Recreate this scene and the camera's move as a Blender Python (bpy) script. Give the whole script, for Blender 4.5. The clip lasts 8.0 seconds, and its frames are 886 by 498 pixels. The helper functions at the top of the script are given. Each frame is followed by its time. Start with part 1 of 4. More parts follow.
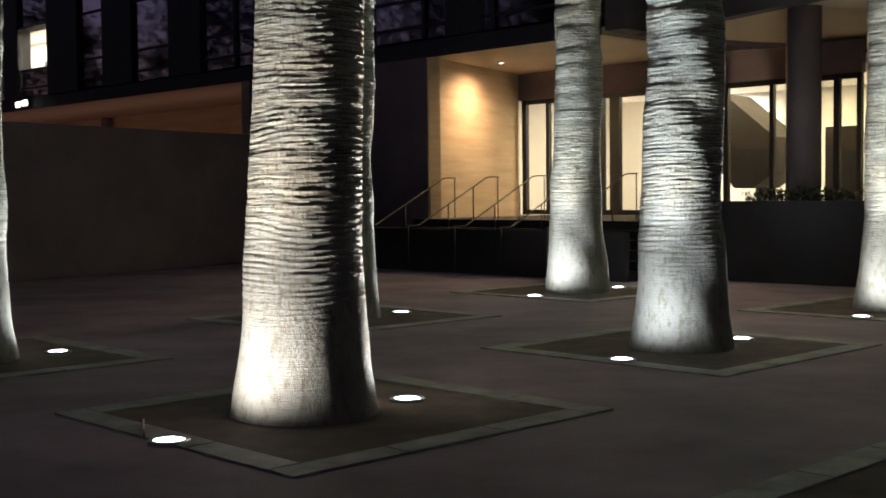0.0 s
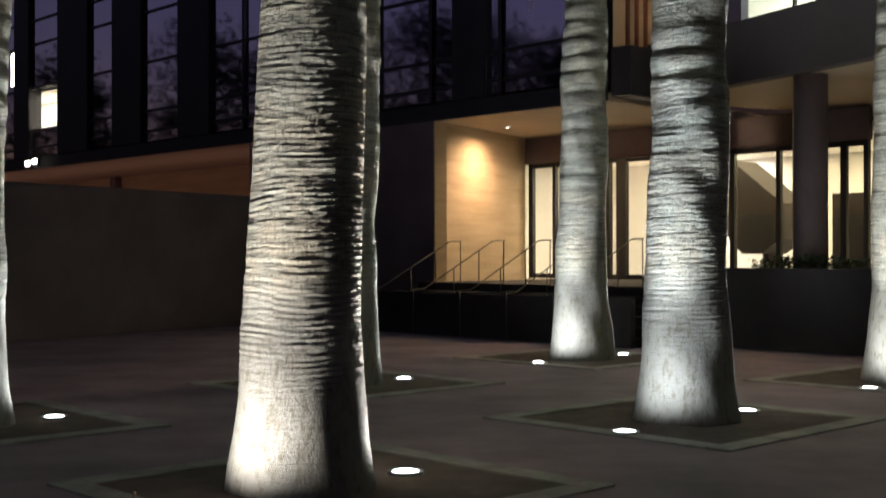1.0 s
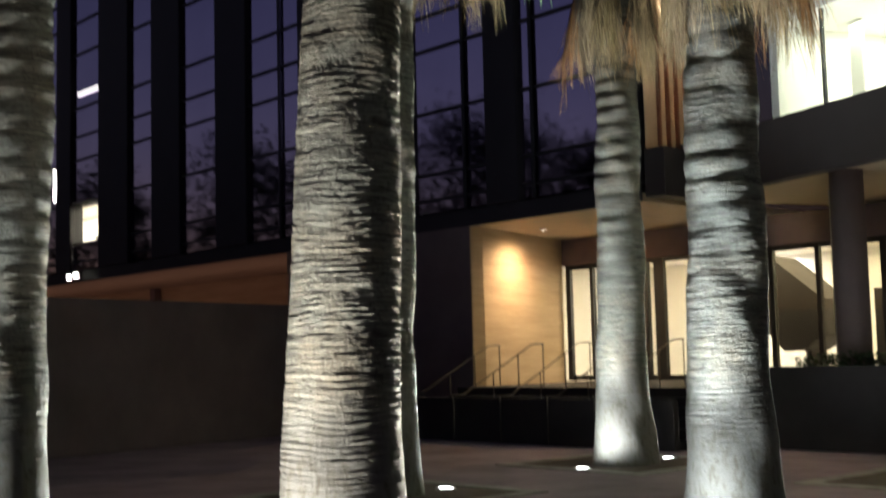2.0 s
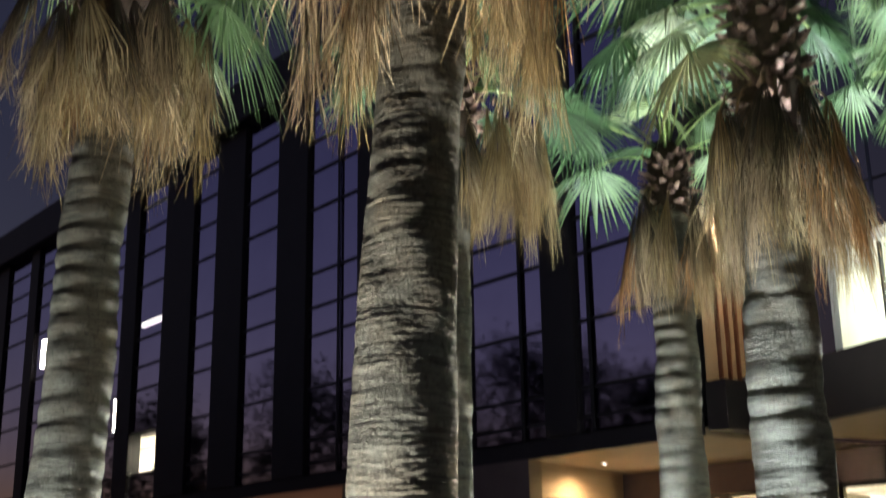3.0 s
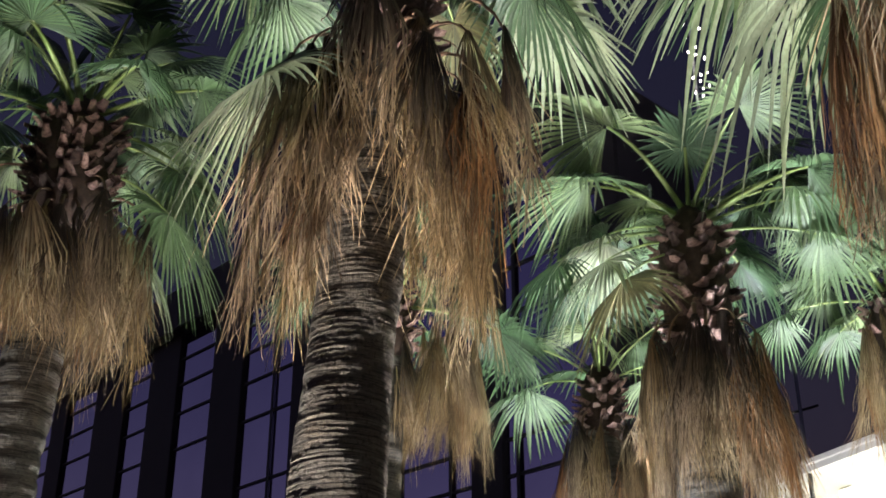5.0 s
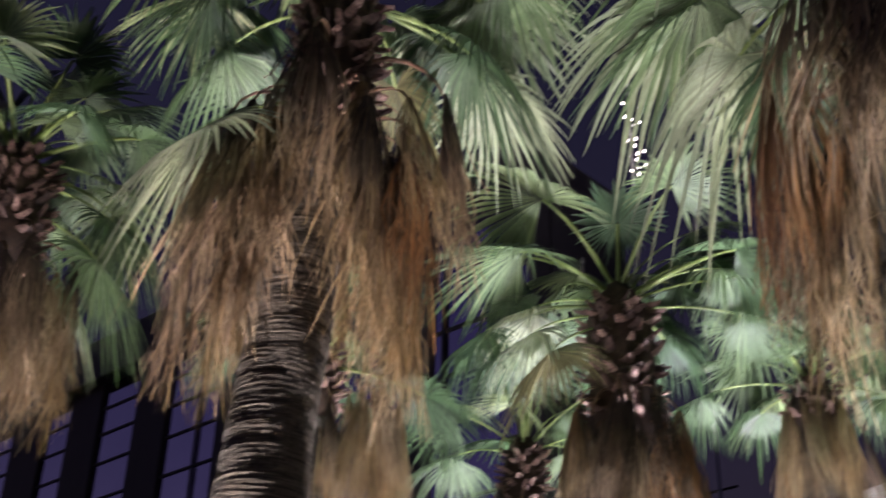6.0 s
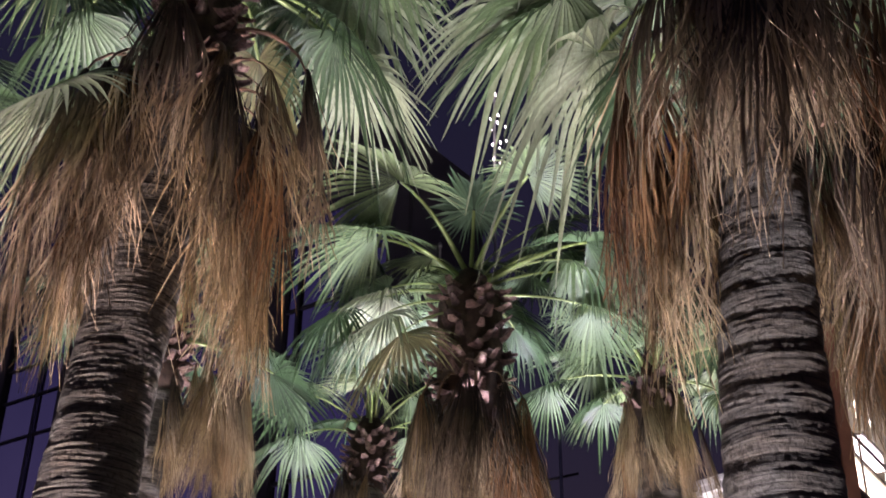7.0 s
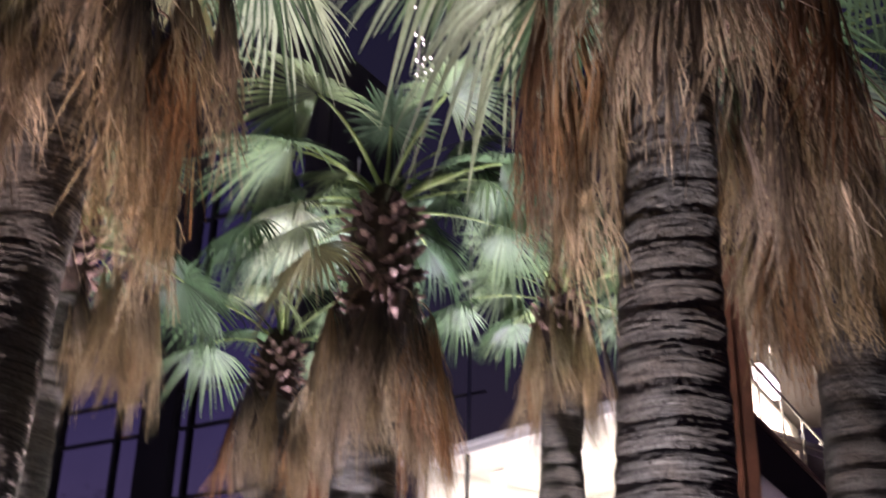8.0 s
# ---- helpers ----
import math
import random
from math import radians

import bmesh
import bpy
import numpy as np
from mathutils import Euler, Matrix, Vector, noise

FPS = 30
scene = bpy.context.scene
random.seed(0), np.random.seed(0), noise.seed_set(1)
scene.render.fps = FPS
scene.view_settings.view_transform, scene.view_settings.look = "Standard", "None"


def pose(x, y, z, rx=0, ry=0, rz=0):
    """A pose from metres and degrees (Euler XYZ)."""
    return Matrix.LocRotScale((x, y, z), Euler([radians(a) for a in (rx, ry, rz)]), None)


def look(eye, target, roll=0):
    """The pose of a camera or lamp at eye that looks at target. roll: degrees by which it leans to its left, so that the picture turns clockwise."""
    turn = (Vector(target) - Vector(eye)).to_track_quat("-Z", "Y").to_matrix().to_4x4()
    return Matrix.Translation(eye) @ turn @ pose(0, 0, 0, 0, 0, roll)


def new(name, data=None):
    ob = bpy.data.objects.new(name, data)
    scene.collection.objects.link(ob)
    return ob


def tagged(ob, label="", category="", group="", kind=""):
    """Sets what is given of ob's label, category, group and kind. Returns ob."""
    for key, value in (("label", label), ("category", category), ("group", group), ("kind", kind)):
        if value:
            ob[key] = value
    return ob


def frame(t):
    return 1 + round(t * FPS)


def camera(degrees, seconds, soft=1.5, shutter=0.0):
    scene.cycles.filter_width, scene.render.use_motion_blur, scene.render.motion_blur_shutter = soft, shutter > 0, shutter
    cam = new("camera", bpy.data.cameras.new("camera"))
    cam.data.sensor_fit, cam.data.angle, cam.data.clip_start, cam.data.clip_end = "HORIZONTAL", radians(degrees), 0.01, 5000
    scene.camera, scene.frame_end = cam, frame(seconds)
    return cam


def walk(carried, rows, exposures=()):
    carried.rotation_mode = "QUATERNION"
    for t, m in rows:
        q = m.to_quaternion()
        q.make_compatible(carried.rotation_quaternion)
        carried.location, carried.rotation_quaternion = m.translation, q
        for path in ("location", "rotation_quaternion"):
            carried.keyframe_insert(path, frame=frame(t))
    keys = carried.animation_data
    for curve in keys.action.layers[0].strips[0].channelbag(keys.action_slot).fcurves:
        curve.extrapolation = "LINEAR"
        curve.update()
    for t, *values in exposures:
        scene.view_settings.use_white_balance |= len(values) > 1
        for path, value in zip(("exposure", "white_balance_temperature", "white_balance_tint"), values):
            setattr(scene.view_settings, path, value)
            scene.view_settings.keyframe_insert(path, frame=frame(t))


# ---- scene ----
cam = camera(40.66, 8.0, soft=1.6, shutter=0.6)
PATH = [
    (0, (-0.000, 0.000, 1.550), (-0.000, 9.990, 1.093), -0.60),
    (0.5, (0.037, 0.077, 1.568), (-0.123, 10.071, 1.254), -0.45),
    (1.0, (0.055, 0.096, 1.622), (-0.008, 10.096, 1.667), -0.08),
    (1.2, (0.028, 0.083, 1.614), (0.005, 10.080, 1.835), -0.18),
    (2.3, (0.058, 0.119, 1.713), (-0.460, 10.013, 3.073), -1.23),
    (2.5, (0.052, 0.141, 1.718), (-0.548, 9.964, 3.496), -0.68),
    (3, (0.060, 0.150, 1.779), (-0.724, 9.725, 4.553), -0.90),
    (3.5, (0.062, 0.154, 1.798), (-0.466, 9.594, 5.053), -0.59),
    (4, (0.072, 0.131, 1.806), (-0.427, 9.415, 5.488), -1.02),
    (4.5, (0.074, 0.131, 1.813), (-0.309, 9.202, 6.005), -0.60),
    (4.7, (0.072, 0.133, 1.801), (-0.231, 9.143, 6.127), -0.32),
    (5.8, (0.116, 0.077, 1.791), (0.209, 8.860, 6.570), 1.43),
    (6, (0.107, 0.083, 1.786), (0.429, 8.782, 6.708), 1.56),
    (6.5, (0.145, 0.088, 1.788), (1.312, 8.680, 6.769), 0.92),
    (7, (0.170, 0.090, 1.789), (1.655, 8.732, 6.597), 0.99),
    (7.5, (0.199, 0.065, 1.784), (1.921, 8.764, 6.405), 0.60),
    (8, (0.238, 0.068, 1.786), (2.450, 8.869, 5.986), 1.50),
]
walk(cam, [(t, look(e, g, r)) for t, e, g, r in PATH],
     [(0.0, 0.0, 6200, 16), (1.2, 0.0, 6200, 16), (2.5, 0.15, 6350, 12), (3.5, 0.35, 6500, 14), (4.7, 0.3, 6450, 24),
      (6.0, 0.06, 6400, 42), (8.0, 0.06, 6350, 52)])

# ---- light: dusk sky, and the lamps that the place has further down ----
world = bpy.data.worlds.new("dusk")
scene.world = world
world.use_nodes = True
wn, wl = world.node_tree.nodes, world.node_tree.links
sky = wn.new("ShaderNodeTexSky")
sky.sky_type = 'NISHITA'
sky.sun_disc = False
sky.sun_elevation = radians(-3.0)
sky.sun_rotation = radians(270)
tint = wn.new("ShaderNodeMix")
tint.data_type, tint.blend_type = 'RGBA', 'MULTIPLY'
tint.inputs[0].default_value = 1.0
tint.inputs[7].default_value = (0.74, 0.70, 1.0, 1)
wl.new(sky.outputs[0], tint.inputs[6])
wl.new(tint.outputs[2], wn["Background"].inputs[0])
wn["Background"].inputs[1].default_value = 0.42


# ---- materials ----
def mat(name, build):
    m = bpy.data.materials.new(name)
    m.use_nodes = True
    n, l = m.node_tree.nodes, m.node_tree.links
    build(n, l, n["Principled BSDF"])
    return m


def coords(n, l, scale=(1, 1, 1)):
    tc = n.new("ShaderNodeTexCoord")
    mp = n.new("ShaderNodeMapping")
    mp.inputs["Scale"].default_value = scale
    l.new(tc.outputs["Object"], mp.inputs[0])
    return mp.outputs[0]


def noise_tex(n, l, vec, scale, detail=6.0, rough=0.6, dist=0.0):
    t = n.new("ShaderNodeTexNoise")
    t.inputs["Scale"].default_value, t.inputs["Detail"].default_value = scale, detail
    t.inputs["Roughness"].default_value, t.inputs["Distortion"].default_value = rough, dist
    l.new(vec, t.inputs["Vector"])
    return t.outputs["Fac"]


def ramp(n, l, fac, stops):
    r = n.new("ShaderNodeValToRGB")
    e = r.color_ramp.elements
    while len(e) < len(stops):
        e.new(0.5)
    for k, (p, c) in zip(e, stops):
        k.position, k.color = p, (*c, 1)
    l.new(fac, r.inputs[0])
    return r.outputs[0]


def mixc(n, l, a, b, fac=1.0, mode='MULTIPLY'):
    m = n.new("ShaderNodeMix")
    m.data_type, m.blend_type = 'RGBA', mode
    for sock, v in ((0, fac), (6, a), (7, b)):
        if isinstance(v, (float, int)):
            m.inputs[sock].default_value = v
        elif isinstance(v, tuple):
            m.inputs[sock].default_value = (*v, 1)
        else:
            l.new(v, m.inputs[sock])
    return m.outputs[2]


def bump(n, l, p, h, strength, dist=0.01):
    b = n.new("ShaderNodeBump")
    b.inputs["Strength"].default_value, b.inputs["Distance"].default_value = strength, dist
    l.new(h, b.inputs["Height"])
    l.new(b.outputs[0], p.inputs["Normal"])


def rnd(n, l, stops):
    oi = n.new("ShaderNodeObjectInfo")
    return ramp(n, l, oi.outputs["Random"], stops)


def plain(name, col, rough=0.6, metal=0.0, vary=0.25, scale=3.0, bmp=0.15, fine=60.0):
    def b(n, l, p):
        v = coords(n, l)
        big = noise_tex(n, l, v, scale)
        small = noise_tex(n, l, v, fine, 4)
        c = ramp(n, l, big, [(0.3, tuple(x * (1 - vary) for x in col)), (0.7, tuple(min(1, x * (1 + vary)) for x in col))])
        c = mixc(n, l, c, ramp(n, l, small, [(0.3, (0.75, 0.75, 0.75)), (0.7, (1, 1, 1))]), 0.7)
        l.new(c, p.inputs["Base Color"])
        p.inputs["Roughness"].default_value, p.inputs["Metallic"].default_value = rough, metal
        if bmp:
            bump(n, l, p, small, bmp, 0.005)
    return mat(name, b)


def trunk_build(n, l, p):
    v = coords(n, l)
    rings = noise_tex(n, l, coords(n, l, (2.4, 2.4, 95)), 1.0, 6, 0.72, 0.5)
    fibre = noise_tex(n, l, coords(n, l, (46, 46, 24)), 1.0, 3, 0.6)
    patch = noise_tex(n, l, v, 1.7, 4, 0.6)
    c = ramp(n, l, rings, [(0.40, (0.024, 0.021, 0.018)), (0.46, (0.17, 0.155, 0.13)), (0.60, (0.32, 0.30, 0.26))])
    c = mixc(n, l, c, ramp(n, l, fibre, [(0.36, (0.28, 0.26, 0.24)), (0.46, (1, 1, 1))]), 0.75)
    c = mixc(n, l, c, ramp(n, l, patch, [(0.35, (1.0, 0.88, 0.70)), (0.6, (0.93, 1.0, 0.97))]), 0.8)
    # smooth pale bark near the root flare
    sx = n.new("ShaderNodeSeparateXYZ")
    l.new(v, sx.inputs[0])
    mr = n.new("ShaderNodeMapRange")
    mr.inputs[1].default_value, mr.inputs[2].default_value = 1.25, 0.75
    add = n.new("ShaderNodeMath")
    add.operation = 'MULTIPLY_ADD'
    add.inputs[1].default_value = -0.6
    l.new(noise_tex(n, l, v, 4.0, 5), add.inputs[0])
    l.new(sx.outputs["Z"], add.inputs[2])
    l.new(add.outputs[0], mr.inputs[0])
    # upper bark darkened in colour, standing in for uplight that weakens with height
    dim_up = n.new("ShaderNodeMapRange")
    dim_up.inputs[1].default_value, dim_up.inputs[2].default_value = 2.6, 4.4
    l.new(sx.outputs["Z"], dim_up.inputs[0])
    c = mixc(n, l, c, mixc(n, l, c, (0.54, 0.53, 0.50)), dim_up.outputs[0], 'MIX')
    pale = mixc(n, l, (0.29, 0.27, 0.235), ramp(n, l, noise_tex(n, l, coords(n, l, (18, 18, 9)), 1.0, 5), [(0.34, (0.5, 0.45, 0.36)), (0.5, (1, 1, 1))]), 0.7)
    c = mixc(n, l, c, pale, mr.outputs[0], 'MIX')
    l.new(c, p.inputs["Base Color"])
    p.inputs["Roughness"].default_value = 0.85
    h = n.new("ShaderNodeMath")
    h.operation = 'ADD'
    l.new(rings, h.inputs[0])
    l.new(fibre, h.inputs[1])
    bump(n, l, p, h.outputs[0], 0.9, 0.014)


TRUNK = mat("palm_bark", trunk_build)


def leaf_mat(name, stops, tip, trans, rough=0.45, end_range=None, base=(0.27, 0.225, 0.19)):
    def b(n, l, p):
        c = rnd(n, l, stops)
        g = n.new("ShaderNodeNewGeometry")
        c = mixc(n, l, c, ramp(n, l, g.outputs["Random Per Island"], [(0.0, (0.32, 0.30, 0.27)), (0.5, (0.9, 0.9, 0.88)), (1.0, (1.5, 1.45, 1.35))]), 0.9)
        c = mixc(n, l, c, ramp(n, l, noise_tex(n, l, coords(n, l), 3.0, 4), [(0.3, tip), (0.65, (1, 1, 1))]), 0.8)
        c = mixc(n, l, c, ramp(n, l, noise_tex(n, l, coords(n, l, (60, 60, 7)), 1.0, 3), [(0.32, (0.62, 0.6, 0.56)), (0.6, (1, 1, 1))]), 0.7)
        if end_range:
            # darker in the folded part by the stalk, paler towards the frayed ends
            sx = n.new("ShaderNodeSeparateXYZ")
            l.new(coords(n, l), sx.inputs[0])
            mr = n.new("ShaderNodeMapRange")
            mr.inputs[1].default_value, mr.inputs[2].default_value = end_range
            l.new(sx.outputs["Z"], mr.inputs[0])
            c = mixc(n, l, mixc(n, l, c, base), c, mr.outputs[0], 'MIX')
        l.new(c, p.inputs["Base Color"])
        p.inputs["Roughness"].default_value = rough
        t = n.new("ShaderNodeBsdfTranslucent")
        l.new(c, t.inputs[0])
        mx = n.new("ShaderNodeMixShader")
        mx.inputs[0].default_value = trans
        l.new(p.outputs[0], mx.inputs[1])
        l.new(t.outputs[0], mx.inputs[2])
        l.new(mx.outputs[0], n["Material Output"].inputs[0])
    return mat(name, b)


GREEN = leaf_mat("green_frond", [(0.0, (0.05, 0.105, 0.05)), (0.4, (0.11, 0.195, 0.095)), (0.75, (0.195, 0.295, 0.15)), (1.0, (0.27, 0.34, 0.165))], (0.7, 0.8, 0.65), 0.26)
# lighter copy of the frond green, with the uplights' brightness put into its colour
UPLITGREEN = leaf_mat("uplit_frond", [(0.0, (0.36, 0.46, 0.30)), (1.0, (0.47, 0.53, 0.36))], (0.85, 0.92, 0.8), 0.28)
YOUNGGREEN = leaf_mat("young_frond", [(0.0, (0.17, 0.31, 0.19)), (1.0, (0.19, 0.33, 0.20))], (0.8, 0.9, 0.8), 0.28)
STALK = plain("frond_stalk", (0.24, 0.34, 0.10), 0.45, vary=0.3)
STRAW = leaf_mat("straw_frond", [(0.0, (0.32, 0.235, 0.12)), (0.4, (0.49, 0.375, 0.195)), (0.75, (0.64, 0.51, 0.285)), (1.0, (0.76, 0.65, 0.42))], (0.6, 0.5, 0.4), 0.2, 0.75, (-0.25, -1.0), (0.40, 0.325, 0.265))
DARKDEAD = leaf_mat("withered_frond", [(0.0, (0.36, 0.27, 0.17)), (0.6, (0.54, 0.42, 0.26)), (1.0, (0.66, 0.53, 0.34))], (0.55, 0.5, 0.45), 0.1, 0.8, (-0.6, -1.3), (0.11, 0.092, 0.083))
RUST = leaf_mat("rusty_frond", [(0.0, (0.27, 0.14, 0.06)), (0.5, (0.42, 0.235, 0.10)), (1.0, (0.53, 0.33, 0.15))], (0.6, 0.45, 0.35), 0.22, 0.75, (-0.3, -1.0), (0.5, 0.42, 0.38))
OLIVE = leaf_mat("yellowing_frond", [(0.0, (0.11, 0.12, 0.05)), (0.5, (0.19, 0.19, 0.085)), (1.0, (0.28, 0.25, 0.12))], (0.6, 0.55, 0.45), 0.3, 0.6)
STRAWSTALK = plain("dead_stalk", (0.16, 0.09, 0.05), 0.8, vary=0.4)


def boot_build(n, l, p):
    c = rnd(n, l, [(0.0, (0.05, 0.03, 0.022)), (0.55, (0.13, 0.075, 0.052)), (0.85, (0.24, 0.145, 0.11)), (1.0, (0.33, 0.22, 0.17))])
    c = mixc(n, l, c, ramp(n, l, noise_tex(n, l, coords(n, l), 30, 4), [(0.35, (0.35, 0.32, 0.3)), (0.6, (1, 1, 1))]), 0.9)
    l.new(c, p.inputs["Base Color"])
    p.inputs["Roughness"].default_value = 0.85


BOOT = mat("leaf_base", boot_build)
FIBRE = plain("crown_fibre", (0.06, 0.035, 0.022), 0.95, vary=0.5, scale=12, bmp=0.8, fine=40)

PAVING = plain("paving", (0.29, 0.206, 0.248), 0.8, vary=0.3, scale=0.9, bmp=0.5, fine=70)
SOIL = plain("tree_pit_gravel", (0.12, 0.088, 0.074), 0.95, vary=0.35, scale=2.5, bmp=0.9, fine=55)
KERB = plain("pale_stone", (0.31, 0.288, 0.275), 0.7, vary=0.45, scale=2.2, bmp=0.3)
RAILMETAL = plain("bronze_rail", (0.13, 0.11, 0.09), 0.45, 0.8, 0.2, 8, 0.05)
STEEL = plain("steel", (0.45, 0.45, 0.45), 0.35, 1.0, 0.15, 8, 0.05)
BLACKMETAL = plain("black_metal", (0.012, 0.012, 0.014), 0.5, 0.0, 0.2, 2, 0.05)
FIN = plain("black_cladding", (0.018, 0.016, 0.020), 0.55, 0.0, 0.3, 0.7, 0.05)
CONCRETE = plain("dark_concrete", (0.17, 0.126, 0.135), 0.8, vary=0.2, scale=0.8, bmp=0.3)
DARKSTONE = plain("dark_stone", (0.032, 0.027, 0.029), 0.95, vary=0.25, scale=1.2, bmp=0.3)
SPANDREL = plain("spandrel", (0.06, 0.048, 0.048), 0.7, vary=0.15, scale=0.6, bmp=0.1)
PLASTER = plain("warm_plaster", (0.52, 0.40, 0.27), 0.8, vary=0.06, scale=0.8, bmp=0.1)
WHITE = plain("white_paint", (0.78, 0.76, 0.72), 0.7, vary=0.05, scale=0.5, bmp=0.05)
TIMBER = plain("red_timber", (0.26, 0.10, 0.05), 0.6, vary=0.3, scale=2.0, bmp=0.2)
HEDGE = leaf_mat("hedge", [(0, (0.02, 0.045, 0.018)), (1, (0.035, 0.065, 0.025))], (0.7, 0.8, 0.6), 0.1)


def cladding_build(n, l, p):
    # long honey-coloured stone courses
    v = coords(n, l)
    c = ramp(n, l, noise_tex(n, l, coords(n, l, (0.5, 0.5, 5)), 1.0, 4), [(0.3, (0.46, 0.33, 0.20)), (0.7, (0.60, 0.45, 0.28))])
    c = mixc(n, l, c, ramp(n, l, noise_tex(n, l, v, 30, 4), [(0.3, (0.85, 0.83, 0.8)), (0.7, (1, 1, 1))]), 0.8)
    l.new(c, p.inputs["Base Color"])
    p.inputs["Roughness"].default_value = 0.75


CLADDING = mat("honey_stone", cladding_build)


def glass_build(n, l, p):
    # dark reflective curtain-wall glass
    l.new(ramp(n, l, noise_tex(n, l, coords(n, l), 0.4, 3), [(0.3, (0.54, 0.46, 0.66)), (0.7, (0.62, 0.53, 0.74))]), p.inputs["Base Color"])
    p.inputs["Roughness"].default_value = 0.04
    p.inputs["Metallic"].default_value = 1.0
    w = noise_tex(n, l, coords(n, l), 0.8, 2)
    bump(n, l, p, w, 0.08, 0.02)


GLASS = mat("mirror_glass", glass_build)


def clear_build(n, l, p):
    n.remove(p)
    t, g = n.new("ShaderNodeBsdfTransparent"), n.new("ShaderNodeBsdfGlossy")
    g.inputs["Roughness"].default_value = 0.02
    mx = n.new("ShaderNodeMixShader")
    mx.inputs[0].default_value = 0.06
    l.new(t.outputs[0], mx.inputs[1])
    l.new(g.outputs[0], mx.inputs[2])
    l.new(mx.outputs[0], n["Material Output"].inputs[0])


CLEAR = mat("clear_glass", clear_build)


def glow(name, col, strength):
    def b(n, l, p):
        p.inputs["Base Color"].default_value = (*col, 1)
        p.inputs["Emission Color"].default_value = (*col, 1)
        p.inputs["Emission Strength"].default_value = strength
    return mat(name, b)


LENS = glow("lit_lens", (0.92, 1.0, 0.96), 22)
WHITEGLOW = glow("white_glow", (1.0, 0.97, 0.9), 5)
WARMLAMP = glow("warm_lamp", (1.0, 0.78, 0.48), 14)
WHITELAMP = glow("white_lamp", (1.0, 0.93, 0.8), 12)


# ---- mesh helpers ----
def part(name, bm, material, parent=None, label=""):
    """Links a bmesh or mesh as one object under a thing."""
    if isinstance(bm, bmesh.types.BMesh):
        me = bpy.data.meshes.new(name)
        bm.to_mesh(me)
        bm.free()
    else:
        me = bm
    if material and not me.materials:
        me.materials.append(material)
    ob = new(name, me)
    if parent:
        ob.parent = parent
    return tagged(ob, label)


def empty(name, m, label, category, group="", kind=""):
    ob = new(name)
    ob.empty_display_size = 0.2
    ob.matrix_basis = m
    return tagged(ob, label, category, group, kind)


def add_box(bm, lo, hi, bevel=0.0, m=None):
    vs = [bm.verts.new((x, y, z)) for x in (lo[0], hi[0]) for y in (lo[1], hi[1]) for z in (lo[2], hi[2])]
    fs = [bm.faces.new([vs[i] for i in f]) for f in ((0, 1, 3, 2), (4, 6, 7, 5), (0, 4, 5, 1), (2, 3, 7, 6), (0, 2, 6, 4), (1, 5, 7, 3))]
    if m:
        bmesh.ops.transform(bm, matrix=m, verts=vs)
    if bevel:
        es = list({e for f in fs for e in f.edges})
        bmesh.ops.bevel(bm, geom=es, offset=bevel, segments=2, affect='EDGES')
    return bm


def box(lo, hi, bevel=0.0, m=None):
    return add_box(bmesh.new(), lo, hi, bevel, m)


def tube(points, r, sides=8, ends=True):
    """A round bar along a polyline; r is a number or a list."""
    bm = bmesh.new()
    pts = [Vector(p) for p in points]
    rr = r if isinstance(r, (list, tuple)) else [r] * len(pts)
    loops = []
    for i, p in enumerate(pts):
        d = (pts[min(i + 1, len(pts) - 1)] - pts[max(i - 1, 0)]).normalized()
        a = d.orthogonal().normalized() if abs(d.z) < 0.9 else Vector((1, 0, 0)).cross(d).normalized()
        b = d.cross(a)
        loops.append([bm.verts.new(p + rr[i] * (math.cos(k * math.tau / sides) * a + math.sin(k * math.tau / sides) * b)) for k in range(sides)])
    for q, w in zip(loops, loops[1:]):
        for k in range(sides):
            bm.faces.new((q[k], q[(k + 1) % sides], w[(k + 1) % sides], w[k])).smooth = True
    if ends:
        bm.faces.new(loops[0][::-1])
        bm.faces.new(loops[-1])
    return bm


# ---- plan ----
# the tree grid and the facade share one direction; E1 runs along the facade, E2 into the building
ANG = radians(46)
E1 = Vector((math.cos(ANG), -math.sin(ANG), 0))
E2 = Vector((math.sin(ANG), math.cos(ANG), 0))
K0 = Vector((-0.26, 27.5, 0))                       # foot of the porch corner
FAC = Matrix((( E1.x, E2.x, 0, K0.x), (E1.y, E2.y, 0, K0.y), (0, 0, 1, 0), (0, 0, 0, 1)))   # s, depth, height


# ---- the ground ----
def slab(name, lo, hi, material, label, category, kind="structure", m=None, bevel=0.0):
    return tagged(part(name, box(lo, hi, bevel, m), material), label, category, "", kind)


TREES = {                                            # where each palm stands
    "a": (-1.00, 8.45), "b": (2.37, 11.90), "c": (2.10, 18.80), "d": (-1.27, 15.10), "e": (-4.59, 11.44),
    "f": (5.80, 15.40), "g": (2.91, 5.93), "h": (6.10, 8.70)}
PIT = 1.42                                           # half side of a tree pit

slab("ground", (-400, -400, -0.3), (400, 400, 0.0), PAVING, "dark grey-brown paved plaza ground at night", "ground")


